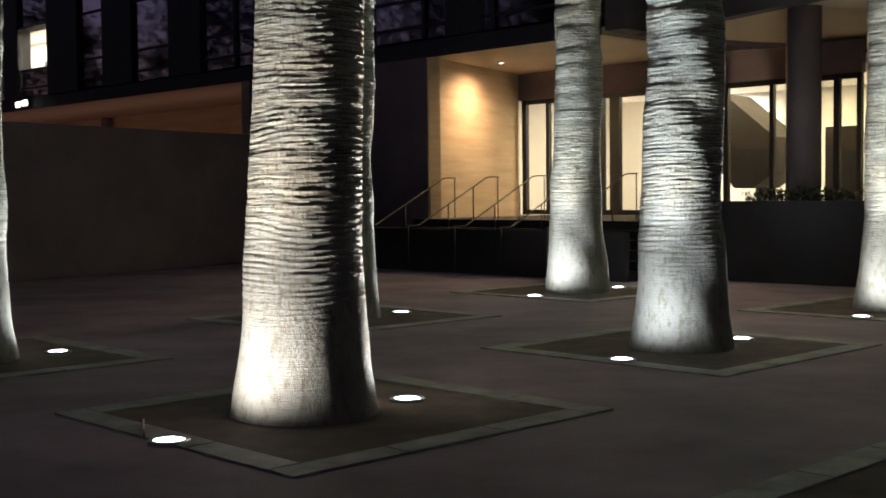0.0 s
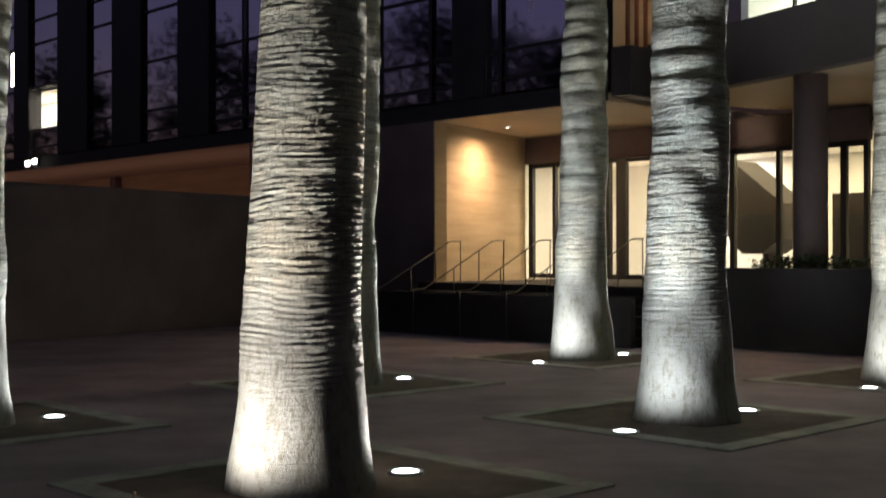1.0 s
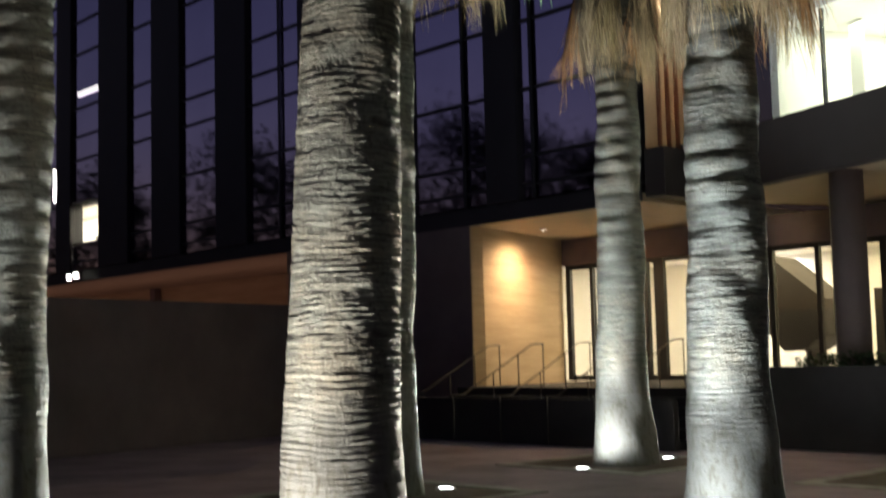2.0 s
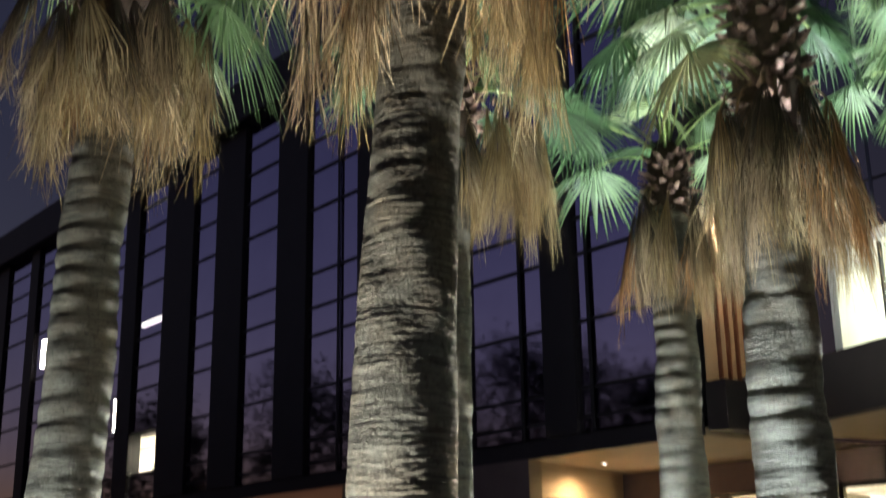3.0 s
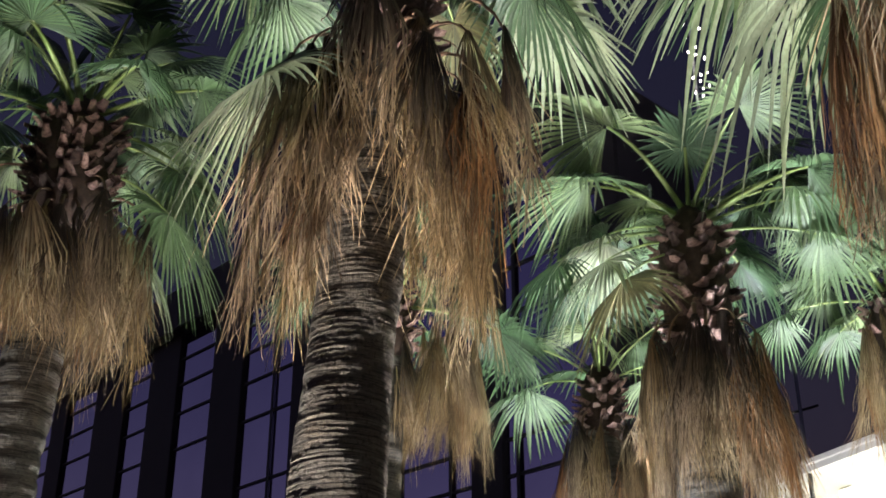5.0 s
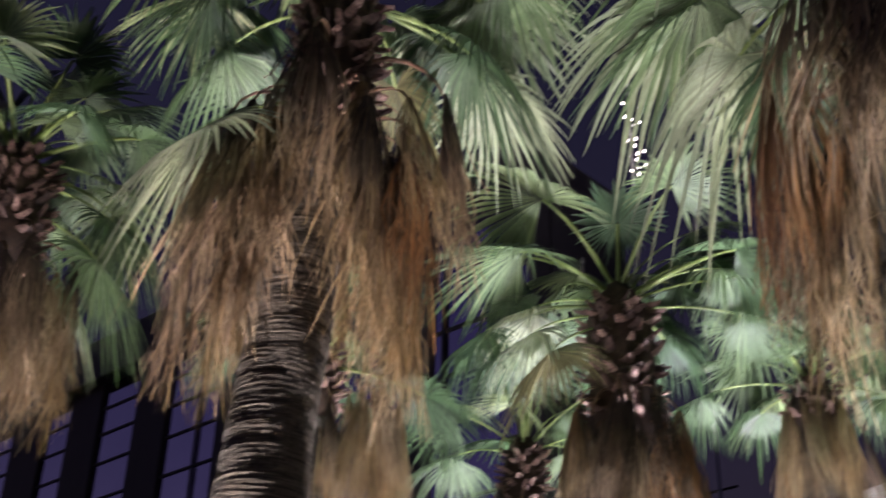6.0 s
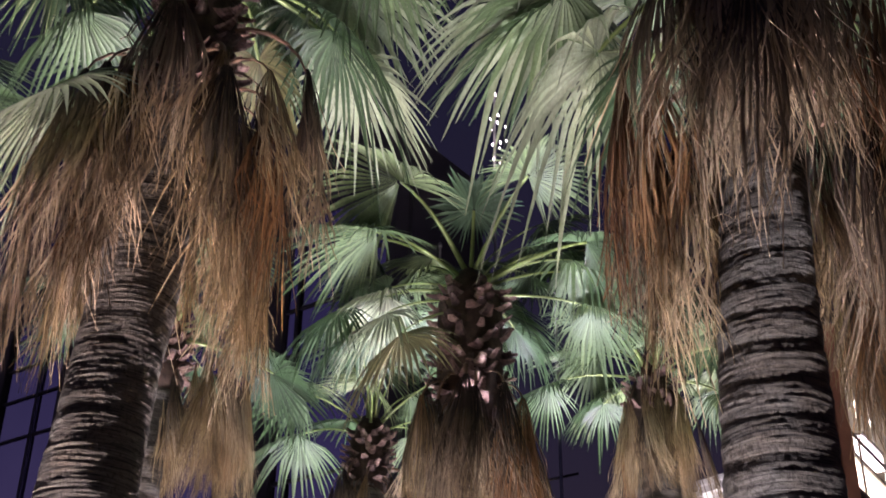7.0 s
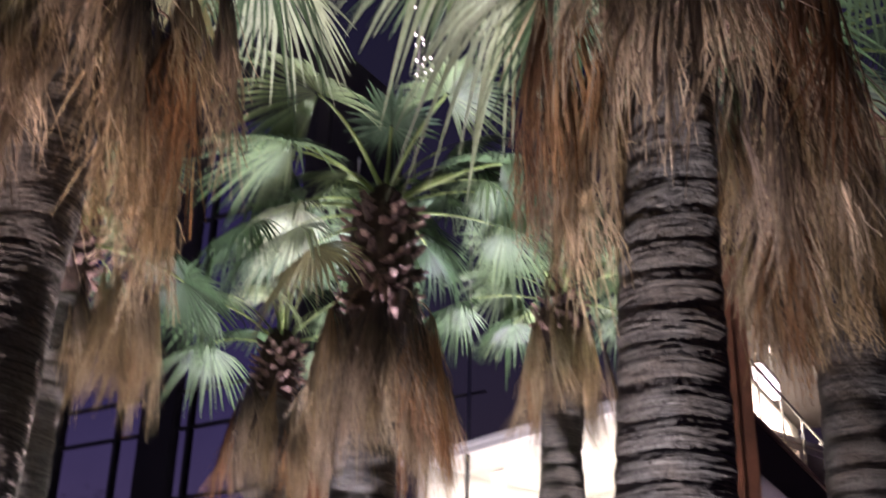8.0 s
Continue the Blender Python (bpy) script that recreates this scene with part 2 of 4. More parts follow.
def tree_pit(x, y):
    m = pose(x, y, 0, 0, 0, -46)
    pit = empty("tree_pit", m, "square gravel tree pit with a pale stone border round a palm", "tree pit", "tree pits in the plaza")
    part("gravel", box((-PIT + 0.24, -PIT + 0.24, -0.05), (PIT - 0.24, PIT - 0.24, 0.004)), SOIL, pit, "dark reddish-brown gravel")
    for k in range(4):
        r = pose(0, 0, 0, 0, 0, 90 * k)
        for i in range(3):
            a = -PIT + i * (2 * PIT - 0.24) / 3
            b = -PIT + (i + 1) * (2 * PIT - 0.24) / 3
            part("border_stone", box((a + 0.004, -PIT, -0.04), (b - 0.004, -PIT + 0.24, 0.014), 0.004, r), KERB, pit)
    return pit


SHIFT = {"a": (0.2, 0.04), "g": (0.22, -0.22)}          # pits that lie off the trunk's foot
for key, (x, y) in TREES.items():
    dx, dy = SHIFT.get(key, (0, 0))
    tree_pit(x + dx, y + dy)


def ground_light(x, y, aim, power=1.0, spill=1.0, tone=(0.92, 1.0, 0.95)):
    """A round light let into the paving, that shines up a trunk."""
    th = empty("ground_uplight", pose(x, y, 0), "round in-ground uplight with a steel ring and glowing lens", "ground light", "uplights at the palms")
    bm = bmesh.new()
    prof = [(0.135, -0.02), (0.135, 0.022), (0.128, 0.028), (0.104, 0.028), (0.100, 0.020)]
    loops = [[bm.verts.new((r * math.cos(k * math.tau / 28), r * math.sin(k * math.tau / 28), z)) for k in range(28)] for r, z in prof]
    for q, w in zip(loops, loops[1:]):
        for k in range(28):
            bm.faces.new((q[k], q[(k + 1) % 28], w[(k + 1) % 28], w[k]))
    part("ring", bm, STEEL, th)
    bm = bmesh.new()
    top = bm.verts.new((0, 0, 0.034))
    rim = [bm.verts.new((0.101 * math.cos(k * math.tau / 28), 0.101 * math.sin(k * math.tau / 28), 0.020)) for k in range(28)]
    mid = [bm.verts.new((0.06 * math.cos(k * math.tau / 28), 0.06 * math.sin(k * math.tau / 28), 0.030)) for k in range(28)]
    for k in range(28):
        bm.faces.new((rim[k], rim[(k + 1) % 28], mid[(k + 1) % 28], mid[k]))
        bm.faces.new((mid[k], mid[(k + 1) % 28], top))
    part("lens", bm, LENS, th, "glowing white domed lens")
    # a tight beam up into the crown, and its spill over the root flare
    up = (0.75 * x + 0.25 * aim[0], 0.75 * y + 0.25 * aim[1], 7)
    for watts, size, blend, at in ((BEAM, 32, 1.0, up), (HALO, 80, 1.0, up), (SPILL * spill, 128, 0.7, (aim[0], aim[1], 2.0))):
        li = bpy.data.lights.new("uplight_lamp", 'SPOT')
        li.energy, li.color, li.spot_size, li.spot_blend, li.shadow_soft_size = watts * power, tone, radians(size), blend, 0.07
        ob = new("uplight_lamp", li)
        ob.matrix_basis = look((x, y, 0.08), at)


BEAM, HALO, SPILL = 5000, 2050, 255
POWER = {"a": 0.74, "b": 1.0, "c": 0.95, "d": 0.9, "e": 0.5, "f": 1.05, "g": 0.41, "h": 0.24}   # the lamps differ in age
WASH = {"a": 1.25, "b": 0.5, "c": 0.75, "d": 0.35, "e": 0.8, "f": 0.6, "g": 0.3, "h": 0.6}
TONE = {"a": (1.0, 0.99, 0.88), "b": (0.84, 0.97, 1.0), "c": (0.88, 0.99, 0.97)}   # and in colour
for key, (x, y) in TREES.items():
    for sgn in (-1, 1):
        lx, ly = (x - 0.74, y - 0.97) if sgn < 0 else (x + 0.72, y + 0.48)
        ground_light(lx, ly, (x, y, 6.5), POWER[key] * (1.35 if key == "g" and sgn < 0 else 1.0), WASH[key], TONE.get(key, (0.92, 1.0, 0.95)))


# ---- the office building ----
def fac_box(s0, d0, z0, s1, d1, z1, bevel=0.0):
    return box((s0, d0, z0), (s1, d1, z1), bevel)


ZS, ZT = 4.70, 17.0                                  # underside and top of the glass block
bld = empty("office_building", FAC, "dark glass office block with black fins, on a plaza at night", "building")
part("roof", fac_box(-40, -0.5, ZT, 4.92, 3.4, ZT + 1.5, 0.03), FIN, bld, "deep black roof edge")
part("soffit", fac_box(-40, 0.0, ZS, 4.92, 14, ZS + 0.16), PLASTER, bld, "warm-lit plaster soffit")
part("fascia", fac_box(-40, -0.06, ZS - 0.02, 4.98, -0.002, ZS + 0.36), FIN, bld, "thin black edge of the soffit")
part("side_wall", fac_box(4.90, 0.45, ZS + 0.17, 5.05, 3.4, ZT), FIN, bld)
part("rear_wall", fac_box(-40, 3.25, ZS + 0.17, 4.896, 3.4, ZT - 0.004), FIN, bld)
# glass bays: each one lies between two fins
BAYS = [(-39.5, -36.6, None), (-35.2, -32.4, None), (-31.4, -28.6, None), (-26.6, -24.2, None), (-23.6, -22.34, None), (-21.09, -18.89, None),
        (-16.68, -15.07, None), (-13.2, -11.10, None), (-9.36, -6.75, -7.73), (-4.6, -3.9, None), (-2.0, 0.58, -0.16), (1.64, 4.72, 2.04)]
LEVELS = [ZS + 0.4, 5.42, 6.05, 7.55, 9.10, 9.95, 11.0, 13.0, 14.2, 15.2, 16.1, ZT]


edge = -40.0
for s0, s1, mid in BAYS:
    part("facade_fin", fac_box(edge + 0.01, -0.10, ZS + 0.38, s0 - 0.01, 0.4, ZT - 0.004, 0.02), FIN, bld, "wide black vertical fin")
    edge = s1
    if s0 == -21.09:
        win = part("window_bay", fac_box(s0 - 0.02, 0.28, 7.55, s1 + 0.02, 0.36, ZT - 0.01), FIN, bld)
    else:
        win = part("window_bay", fac_box(s0 - 0.02, 0.28, ZS + 0.38, s1 + 0.02, 0.36, ZT - 0.01), FIN, bld)
    for z0, z1 in zip(LEVELS, LEVELS[1:]):
        for a, b in ([(s0, s1)] if mid is None else [(s0, mid), (mid, s1)]):
            lit = s0 == -21.09 and z0 == 6.05
            part("pane", fac_box(a + 0.03, 0.03, z0 + 0.03, b - 0.03, 0.05, z1 - 0.03), CLEAR if lit else GLASS, win)
    for z in LEVELS[1:-1]:
        part("transom", fac_box(s0 + 0.004, -0.02, z - 0.035, s1 - 0.004, 0.026, z + 0.035), BLACKMETAL, win)
    if mid is not None:
        part("mullion", fac_box(mid - 0.04, -0.06, ZS + 0.4, mid + 0.04, -0.024, ZT - 0.02), BLACKMETAL, win)
part("facade_fin", fac_box(4.73, -0.10, ZS + 0.38, 4.97, 0.42, ZT - 0.004, 0.02), FIN, bld, "wide black vertical fin")

PORCH_FLOOR = 1.0
# ground storey: solid wall by the porch, a lit recess further along
part("lower_wall", fac_box(-7.0, -0.10, 0.0, 0.0, 0.3, ZS - 0.024), CONCRETE, bld, "plain dark concrete wall")
part("wall_end_panel", fac_box(0.004, -0.09, PORCH_FLOOR, 0.03, 0.29, ZS - 0.03), CLADDING, bld)
part("recess_back_wall", fac_box(-40, 4.6, 0.0, -7.4, 4.9, ZS - 0.004), CLADDING, bld, "honey-coloured stone wall in warm light")
part("recess_end_wall", fac_box(-7.38, -0.08, 0.0, -7.02, 4.9, ZS - 0.024), CLADDING, bld)
for s in (-23.4, -31.5):
    part("recess_pier", fac_box(s, 4.3, 0.0, s + 0.4, 4.58, ZS - 0.006), CONCRETE, bld)

# porch side wall runs back into the building
def along(az):
    return Vector((math.sin(radians(az)), math.cos(radians(az)), 0))


PORCH_Z = 1.0
P1 = K0.copy()
P2 = K0 + along(28) * 4.9
def wall_between(name, a, b, z0, z1, thick, material, parent=None, label="", off=0.0, bevel=0.0):
    """An upright slab from a to b, with its thickness to the left-hand side of that way."""
    d = (b - a)
    m = Matrix.Translation((a.x, a.y, 0)) @ Matrix.Rotation(math.atan2(d.y, d.x), 4, 'Z')
    ob = part(name, box((0, off, z0), (d.length, off + thick, z1), bevel, m), material, None, label)
    if parent:
        ob.parent = parent
        ob.matrix_parent_inverse = parent.matrix_basis.inverted()
    return ob


wall_between("porch_side_wall", P1 + along(28) * 0.02, P2, PORCH_Z - 0.2, ZS - 0.004, 0.22, CLADDING, bld, "honey-coloured stone porch wall under a downlight")
# storefront
SF = P2 + E1 * 9.6
def storefront():
    th = empty("entrance_storefront", Matrix(), "glazed entrance front with dark frames and bright lobby", "storefront")
    n = (SF - P2).normalized()
    top, base = 3.95, PORCH_Z
    def at(s, k=0.0):
        return P2 + n * s + E2 * k
    wall_between("header", at(0.0), at(9.6), top + 0.05, ZS - 0.006, 0.2, CONCRETE, th, "dark brown header above the glass")
    posts = [(0.12, 0.26), (0.95, 1.05), (2.70, 2.83), (3.03, 3.33), (4.26, 4.40), (6.28, 6.40), (7.46, 7.56), (8.30, 8.40), (8.98, 9.11), (9.50, 9.60)]
    for a, b in posts:
        wall_between("frame_post", at(a), at(b), base, top + 0.046, 0.12, BLACKMETAL, th)
    wall_between("top_rail", at(0.14), at(9.5), top - 0.07, top + 0.044, 0.08, BLACKMETAL, th, off=0.02)
    for (_, a), (b, _) in zip(posts, posts[1:]):
        wall_between("pane", at(a), at(b), base + 0.05, top - 0.074, 0.012, CLEAR, th, off=0.05)
        wall_between("bottom_rail", at(a + 0.002), at(b - 0.002), base + 0.002, base + 0.12, 0.07, BLACKMETAL, th, off=0.02)
    return th


storefront()
# lobby behind the glass
LOB = Matrix.Translation((P2.x, P2.y, 0)) @ Matrix.Rotation(-ANG, 4, 'Z')
slab("floor_lobby", (-1, 0.0, 0.8), (11, 9, 0.99), WHITE, "pale lobby floor", "floor", m=LOB)
slab("ceiling_lobby", (-1, 0.25, 4.2), (11, 9, 4.4), WHITE, "white lobby ceiling", "ceiling", m=LOB)
slab("wall_lobby_back", (-1, 5.0, 0.99), (11, 5.2, 4.2), WHITE, "cream lobby back wall", "wall", m=LOB)
slab("wall_lobby_side", (-1.2, 0.25, 0.99), (-1.0, 7.2, 4.2), WHITE, "cream lobby side wall", "wall", m=LOB)
slab("wall_lobby_end", (11.0, 0.25, 0.99), (11.2, 7.2, 4.2), WHITE, "cream lobby end wall", "wall", m=LOB)


def area(name, m, sx, sy, watts, col):
    li = bpy.data.lights.new(name, 'AREA')
    li.shape, li.size, li.size_y, li.energy, li.color = 'RECTANGLE', sx, sy, watts, col
    ob = new(name, li)
    ob.matrix_basis = m
    return ob


def spot(name, at, aim, watts, col, size=100, blend=0.8, soft=0.05):
    li = bpy.data.lights.new(name, 'SPOT')
    li.energy, li.color, li.spot_size, li.spot_blend, li.shadow_soft_size = watts, col, radians(size), blend, soft
    ob = new(name, li)
    ob.matrix_basis = look(at, aim)
    return ob


WARM = (1.0, 0.74, 0.42)
area("lobby_lamp", LOB @ pose(5, 2.6, 4.15), 8, 3, 480, (1.0, 0.84, 0.42))
# unseen white fill, added to brighten the lobby behind the doorway
area("doorway_lamp", LOB @ pose(3.2, 4.4, 4.12), 1.6, 0.9, 150, (1.0, 0.95, 0.86))
# dark stair flight that rises across the lobby
flight = empty("lobby_stair", LOB, "dark solid-sided stair flight in a bright lobby", "stair")
bm = bmesh.new()
out = [(3.9, 4.15), (4.9, 3.95), (6.3, 2.85), (6.3, 2.0), (5.7, 1.62), (5.2, 1.62), (3.9, 3.0)]
front, rear = [bm.verts.new((a, 2.2, z)) for a, z in out], [bm.verts.new((a, 3.4, z)) for a, z in out]
bm.faces.new(front)
bm.faces.new(rear[::-1])
for k in range(len(out)):
    j = (k + 1) % len(out)
    bm.faces.new((front[k], rear[k], rear[j], front[j]))
part("flight", bm, DARKSTONE, flight)
part("landing_wall", box((7.5, 2.4, 1.0), (8.3, 2.6, 3.03), 0.01), DARKSTONE, flight)
part("newel", box((5.6, 2.5, 0.99), (5.75, 3.2, 1.7)), DARKSTONE, flight)
pic = empty("wall_picture", LOB, "small framed pale picture on a lobby wall", "picture")
part("frame", box((1.2, 4.93, 2.2), (1.8, 4.99, 3.1), 0.008), BLACKMETAL, pic)
part("sheet", box((1.26, 4.92, 2.26), (1.74, 4.928, 3.04)), PLASTER, pic)


def ceiling_lamp(at, watts, size=110):
    th = empty("recessed_downlight", pose(*at), "small round recessed downlight glowing in the soffit", "downlight", "soffit downlights")
    bm = bmesh.new()
    bmesh.ops.create_cone(bm, cap_ends=True, segments=20, radius1=0.055, radius2=0.055, depth=0.03)
    part("lens", bm, WHITELAMP, th, "glowing lens")
    bm = bmesh.new()
    loops = [[bm.verts.new((r * math.cos(k * math.tau / 20), r * math.sin(k * math.tau / 20), z)) for k in range(20)] for r, z in ((0.058, 0.02), (0.058, -0.02), (0.09, -0.02), (0.09, 0.02))]
    for q, w in zip(loops, loops[1:]):
        for k in range(20):
            bm.faces.new((q[k], q[(k + 1) % 20], w[(k + 1) % 20], w[k]))
    part("trim_ring", bm, STEEL, th)
    spot("downlight_lamp", (at[0], at[1], at[2] - 0.04), (at[0], at[1], 0), watts, WARM, size, 0.9)


pl = K0 + along(28) * 2.2 + E1 * 0.95
ceiling_lamp((pl.x, pl.y, ZS - 0.02), 600, 165)
# unseen fill added low in the recess, to wash its soffit and back wall
area("recess_cove_lamp", FAC @ pose(-22, 1.2, 2.6, 150), 30, 0.25, 48, (1.0, 0.58, 0.45))

# porch floor, steps and the raised terrace in front of it
PORCH = Matrix.Translation((K0.x, K0.y, 0)) @ Matrix.Rotation(-ANG, 4, 'Z')
slab("floor_porch", (0.02, -0.6, 0.0), (12.5, 6.5, PORCH_Z), DARKSTONE, "dark concrete porch floor", "floor", m=PORCH)
stair = empty("entrance_steps", PORCH, "dark concrete entrance steps up to a porch", "steps")
for i in range(5):
    part("step", box((0.05, -0.6 - 0.32 * (i + 1), 0.0), (7.3, -0.6 - 0.32 * i - 0.004, PORCH_Z - 0.167 * (i + 1)), 0.01), DARKSTONE, stair)


def handrail(a, label="slim steel handrail beside entrance steps"):
    th = empty("handrail", PORCH, label, "handrail", "handrails of the entrance steps")
    top = PORCH_Z + 0.92
    part("rail", tube([(a, -2.5, 0.92), (a, -2.15, 0.92), (a, -0.15, top - 0.02), (a, -0.03, top), (a, 0.25, top)], 0.015), RAILMETAL, th)
    for d, z0, z1 in ((-2.45, 0, 0.9), (-1.3, 0.66, 1.33), (-0.55, PORCH_Z, 1.70), (0.22, PORCH_Z, top - 0.01)):
        part("post", tube([(a, d, z0), (a, d, z1)], 0.012), RAILMETAL, th)


for a in (0.55, 1.9, 3.25, 4.5, 5.65):
    handrail(a)

# added wall that hides the treads, where only blackness shows below the porch floor
slab("wall_steps_front", (0.35, -2.38, 0.0), (7.35, -2.24, 0.86), DARKSTONE, "low black stone wall before the entrance steps", "wall", m=PORCH, bevel=0.01)

# raised planter with clipped hedge, to the right of the steps
slab("planter_wall", (7.4, -1.0, 0.0), (15, -0.62, 1.38), DARKSTONE, "dark concrete raised planter wall", "planter", m=PORCH, bevel=0.015)


def leaf_clump(name, label, category, m, lo, hi, count, size, material, seed):
    r = random.Random(seed)
    verts, faces = [], []
    for _ in range(count):
        c = Vector((r.uniform(lo[0], hi[0]), r.uniform(lo[1], hi[1]), r.uniform(lo[2], hi[2])))
        c.z += 0.10 * noise.noise(c * 1.7)
        e = Euler((r.uniform(-1, 1), r.uniform(-1, 1), r.uniform(0, 6.3))).to_matrix()
        k = len(verts)
        s = size * r.uniform(0.6, 1.3)
        verts += [m @ (c + e @ Vector(v)) for v in ((-s, 0, 0), (0, -s * .4, s * .1), (s, 0, 0), (0, s * .4, s * .1))]
        faces.append((k, k + 1, k + 2, k + 3))
    me = bpy.data.meshes.new(name)
    me.from_pydata(verts, [], faces)
    return tagged(part(name, me, material), label, category, "", "stuff")


leaf_clump("hedge", "low dark green hedge on a planter", "hedge", PORCH, (8.5, -0.6, 1.25), (15, 0.1, 1.56), 4200, 0.05, HEDGE, 3)
leaf_clump("shrubs", "dark shrubs along a site wall", "shrubs", Matrix.Translation((-13, 20.2, 0)) @ Matrix.Rotation(radians(58), 4, 'Z'), (-4, -1.2, 0.02), (13, -0.5, 0.75), 4200, 0.07, HEDGE, 4)

# long site wall on the other side
W0 = Vector((-9.0, 20.6, 0))
site = wall_between("wall_site", W0 - along(32) * 30, W0 + along(32) * 10.6, 0.0, 2.98, 0.3, CONCRETE, None, "long plain dark concrete site wall", bevel=0.02)
tagged(site, "", "wall", "", "structure")

# ---- the lit wing ----
Q0 = Vector((5.4, 21.6, 0))
QD = Vector((0.44, -0.90, 0)).normalized()
QN = Vector((0.90, 0.44, 0)).normalized()
WING = Matrix(((QD.x, QN.x, 0, Q0.x), (QD.y, QN.y, 0, Q0.y), (0, 0, 1, 0), (0, 0, 0, 1)))
wing = empty("lit_wing", WING, "building wing with a bright glazed upper room over columns", "building")
part("spandrel", box((-3.2, 0, 4.72), (5.5, 0.3, 5.86), 0.01), SPANDREL, wing, "plain grey-brown spandrel band")
part("soffit", box((-3.2, 0.304, 4.75), (5.5, 9, 4.95)), PLASTER, wing)
part("upper_floor", box((-3.2, 0.31, 5.66), (5.5, 9, 5.86)), WHITE, wing)
part("upper_ceiling", box((-0.2, 0.0, 7.55), (5.5, 9, 7.66)), WHITE, wing)
part("wing_roof", box((-0.25, -0.04, 7.664), (5.55, 9.2, 7.76), 0.01), WHITE, wing)
part("back_wall", box((-0.2, 4.0, 5.86), (5.5, 4.2, 7.55)), WHITE, wing)
part("end_wall", box((-0.2, 0.02, 5.86), (0.0, 4.0, 7.55)), WHITE, wing)
for s in (1.10, 3.2, 5.4):
    part("mullion", box((s, 0.05, 5.862), (s + 0.045, 0.12, 7.548)), BLACKMETAL, wing)
for s, e in ((0.0, 1.10), (1.145, 3.2), (3.245, 5.4)):
    part("pane", box((s, 0.08, 5.862), (e, 0.092, 7.548)), CLEAR, wing)
for s in (0.55, 1.9, 2.6, 4.3):
    part("curtain", box((s, 1.2, 5.87), (s + 0.35, 1.26, 7.54), 0.02), WHITE, wing, "pale hanging curtain")
area("upper_room_lamp", WING @ pose(2.7, 1.9, 7.5), 4.6, 2.6, 300, (0.90, 1.0, 0.74))
q = WING @ Vector((-0.6, 2.2, 4.75))
ceiling_lamp((q.x, q.y, 4.76), 260, 140)


def column(at, r, z0, z1, name="column", label="plain round concrete column", material=None):
    bm = tube([(0, 0, z0), (0, 0, z0 + 0.02), (0, 0, z1)], r, 32)
    ob = part(name, bm, material or CONCRETE)
    ob.location = (at[0], at[1], 0)
    return tagged(ob, label, "column")


q = WING @ Vector((0.92, 0.62, 0))
column((q.x, q.y), 0.29, 0.0, 4.748)

# timber slats on the short side of the glass block
slat = empty("timber_screen", FAC, "upright reddish timber slats with warm light behind", "screen")
for i in range(7):
    d = 0.06 + i * 0.29
    part("slat", box((5.36, d, 5.75), (5.44, d + 0.06, 9.4), 0.006), TIMBER, slat)
part("backing", box((5.06, 0.05, 5.75), (5.075, 3.2, 9.4)), PLASTER, slat, "warm-lit plaster backing")
part("ledge", box((5.06, 0.0, 4.75), (5.55, 3.2, 5.72)), SPANDREL, slat)
q = FAC @ Vector((5.2, 1.0, 9.35))
spot("screen_lamp", q, (q.x, q.y, 5), 800, WARM, 150)

# near wing beyond the red column: a balcony band with lit rooms above and below it
R0 = Vector((8.6, 15.2, 0))
R1, RN = along(43), along(-47)
NEAR = Matrix(((R1.x, RN.x, 0, R0.x), (R1.y, RN.y, 0, R0.y), (0, 0, 1, 0), (0, 0, 0, 1)))
near = empty("balcony_wing", NEAR, "building wing with a dark balcony band and lit rooms", "building")
part("band", box((0.1, 0, 6.3), (10, 1.5, 7.1), 0.01), SPANDREL, near, "dark balcony band")
part("band_cap", box((0.1, -0.04, 7.104), (10, 0.10, 7.17)), PLASTER, near)
part("upper_wall", box((0.1, 1.3, 7.11), (10, 1.5, 9.6)), WHITE, near, "cream wall lit by lamps")
part("lower_wall", box((0.1, 1.3, 0.0), (10, 1.5, 6.296)), WHITE, near)
part("eave_board", box((0.1, -0.1, 9.604), (10, 1.5, 9.9)), SPANDREL, near)
part("end_wall", box((-0.1, 0.0, 0.0), (0.09, 1.5, 9.9)), DARKSTONE, near)
for k in range(6):
    part("baluster", tube([(1.2 + 1.5 * k, 0.03, 7.17), (1.2 + 1.5 * k, 0.03, 8.1)], 0.02), STEEL, near)
part("top_rail", tube([(0.2, 0.03, 8.1), (10, 0.03, 8.1)], 0.025), STEEL, near)
area("balcony_lamp", NEAR @ pose(5, 0.8, 9.55), 8, 0.5, 430, (0.97, 0.97, 0.62))
area("lower_lamp", NEAR @ pose(5, 0.8, 6.25), 8, 0.6, 170, (1.0, 0.95, 1.0))
for k in range(3):
    q = NEAR @ Vector((1.3 + 1.4 * k, 0.6, 6.2))
    th = empty("wall_lantern", pose(q.x, q.y, 7.11), "small glowing lantern on a balcony floor", "lantern", "balcony lanterns")
    part("stem", tube([(0, 0, 0), (0, 0, 0.3)], 0.015), STEEL, th)
    part("globe", tube([(0, 0, 0.3), (0, 0, 0.32), (0, 0, 0.39), (0, 0, 0.45), (0, 0, 0.47)], [0.01, 0.05, 0.075, 0.05, 0.01], 12), WARMLAMP, th)

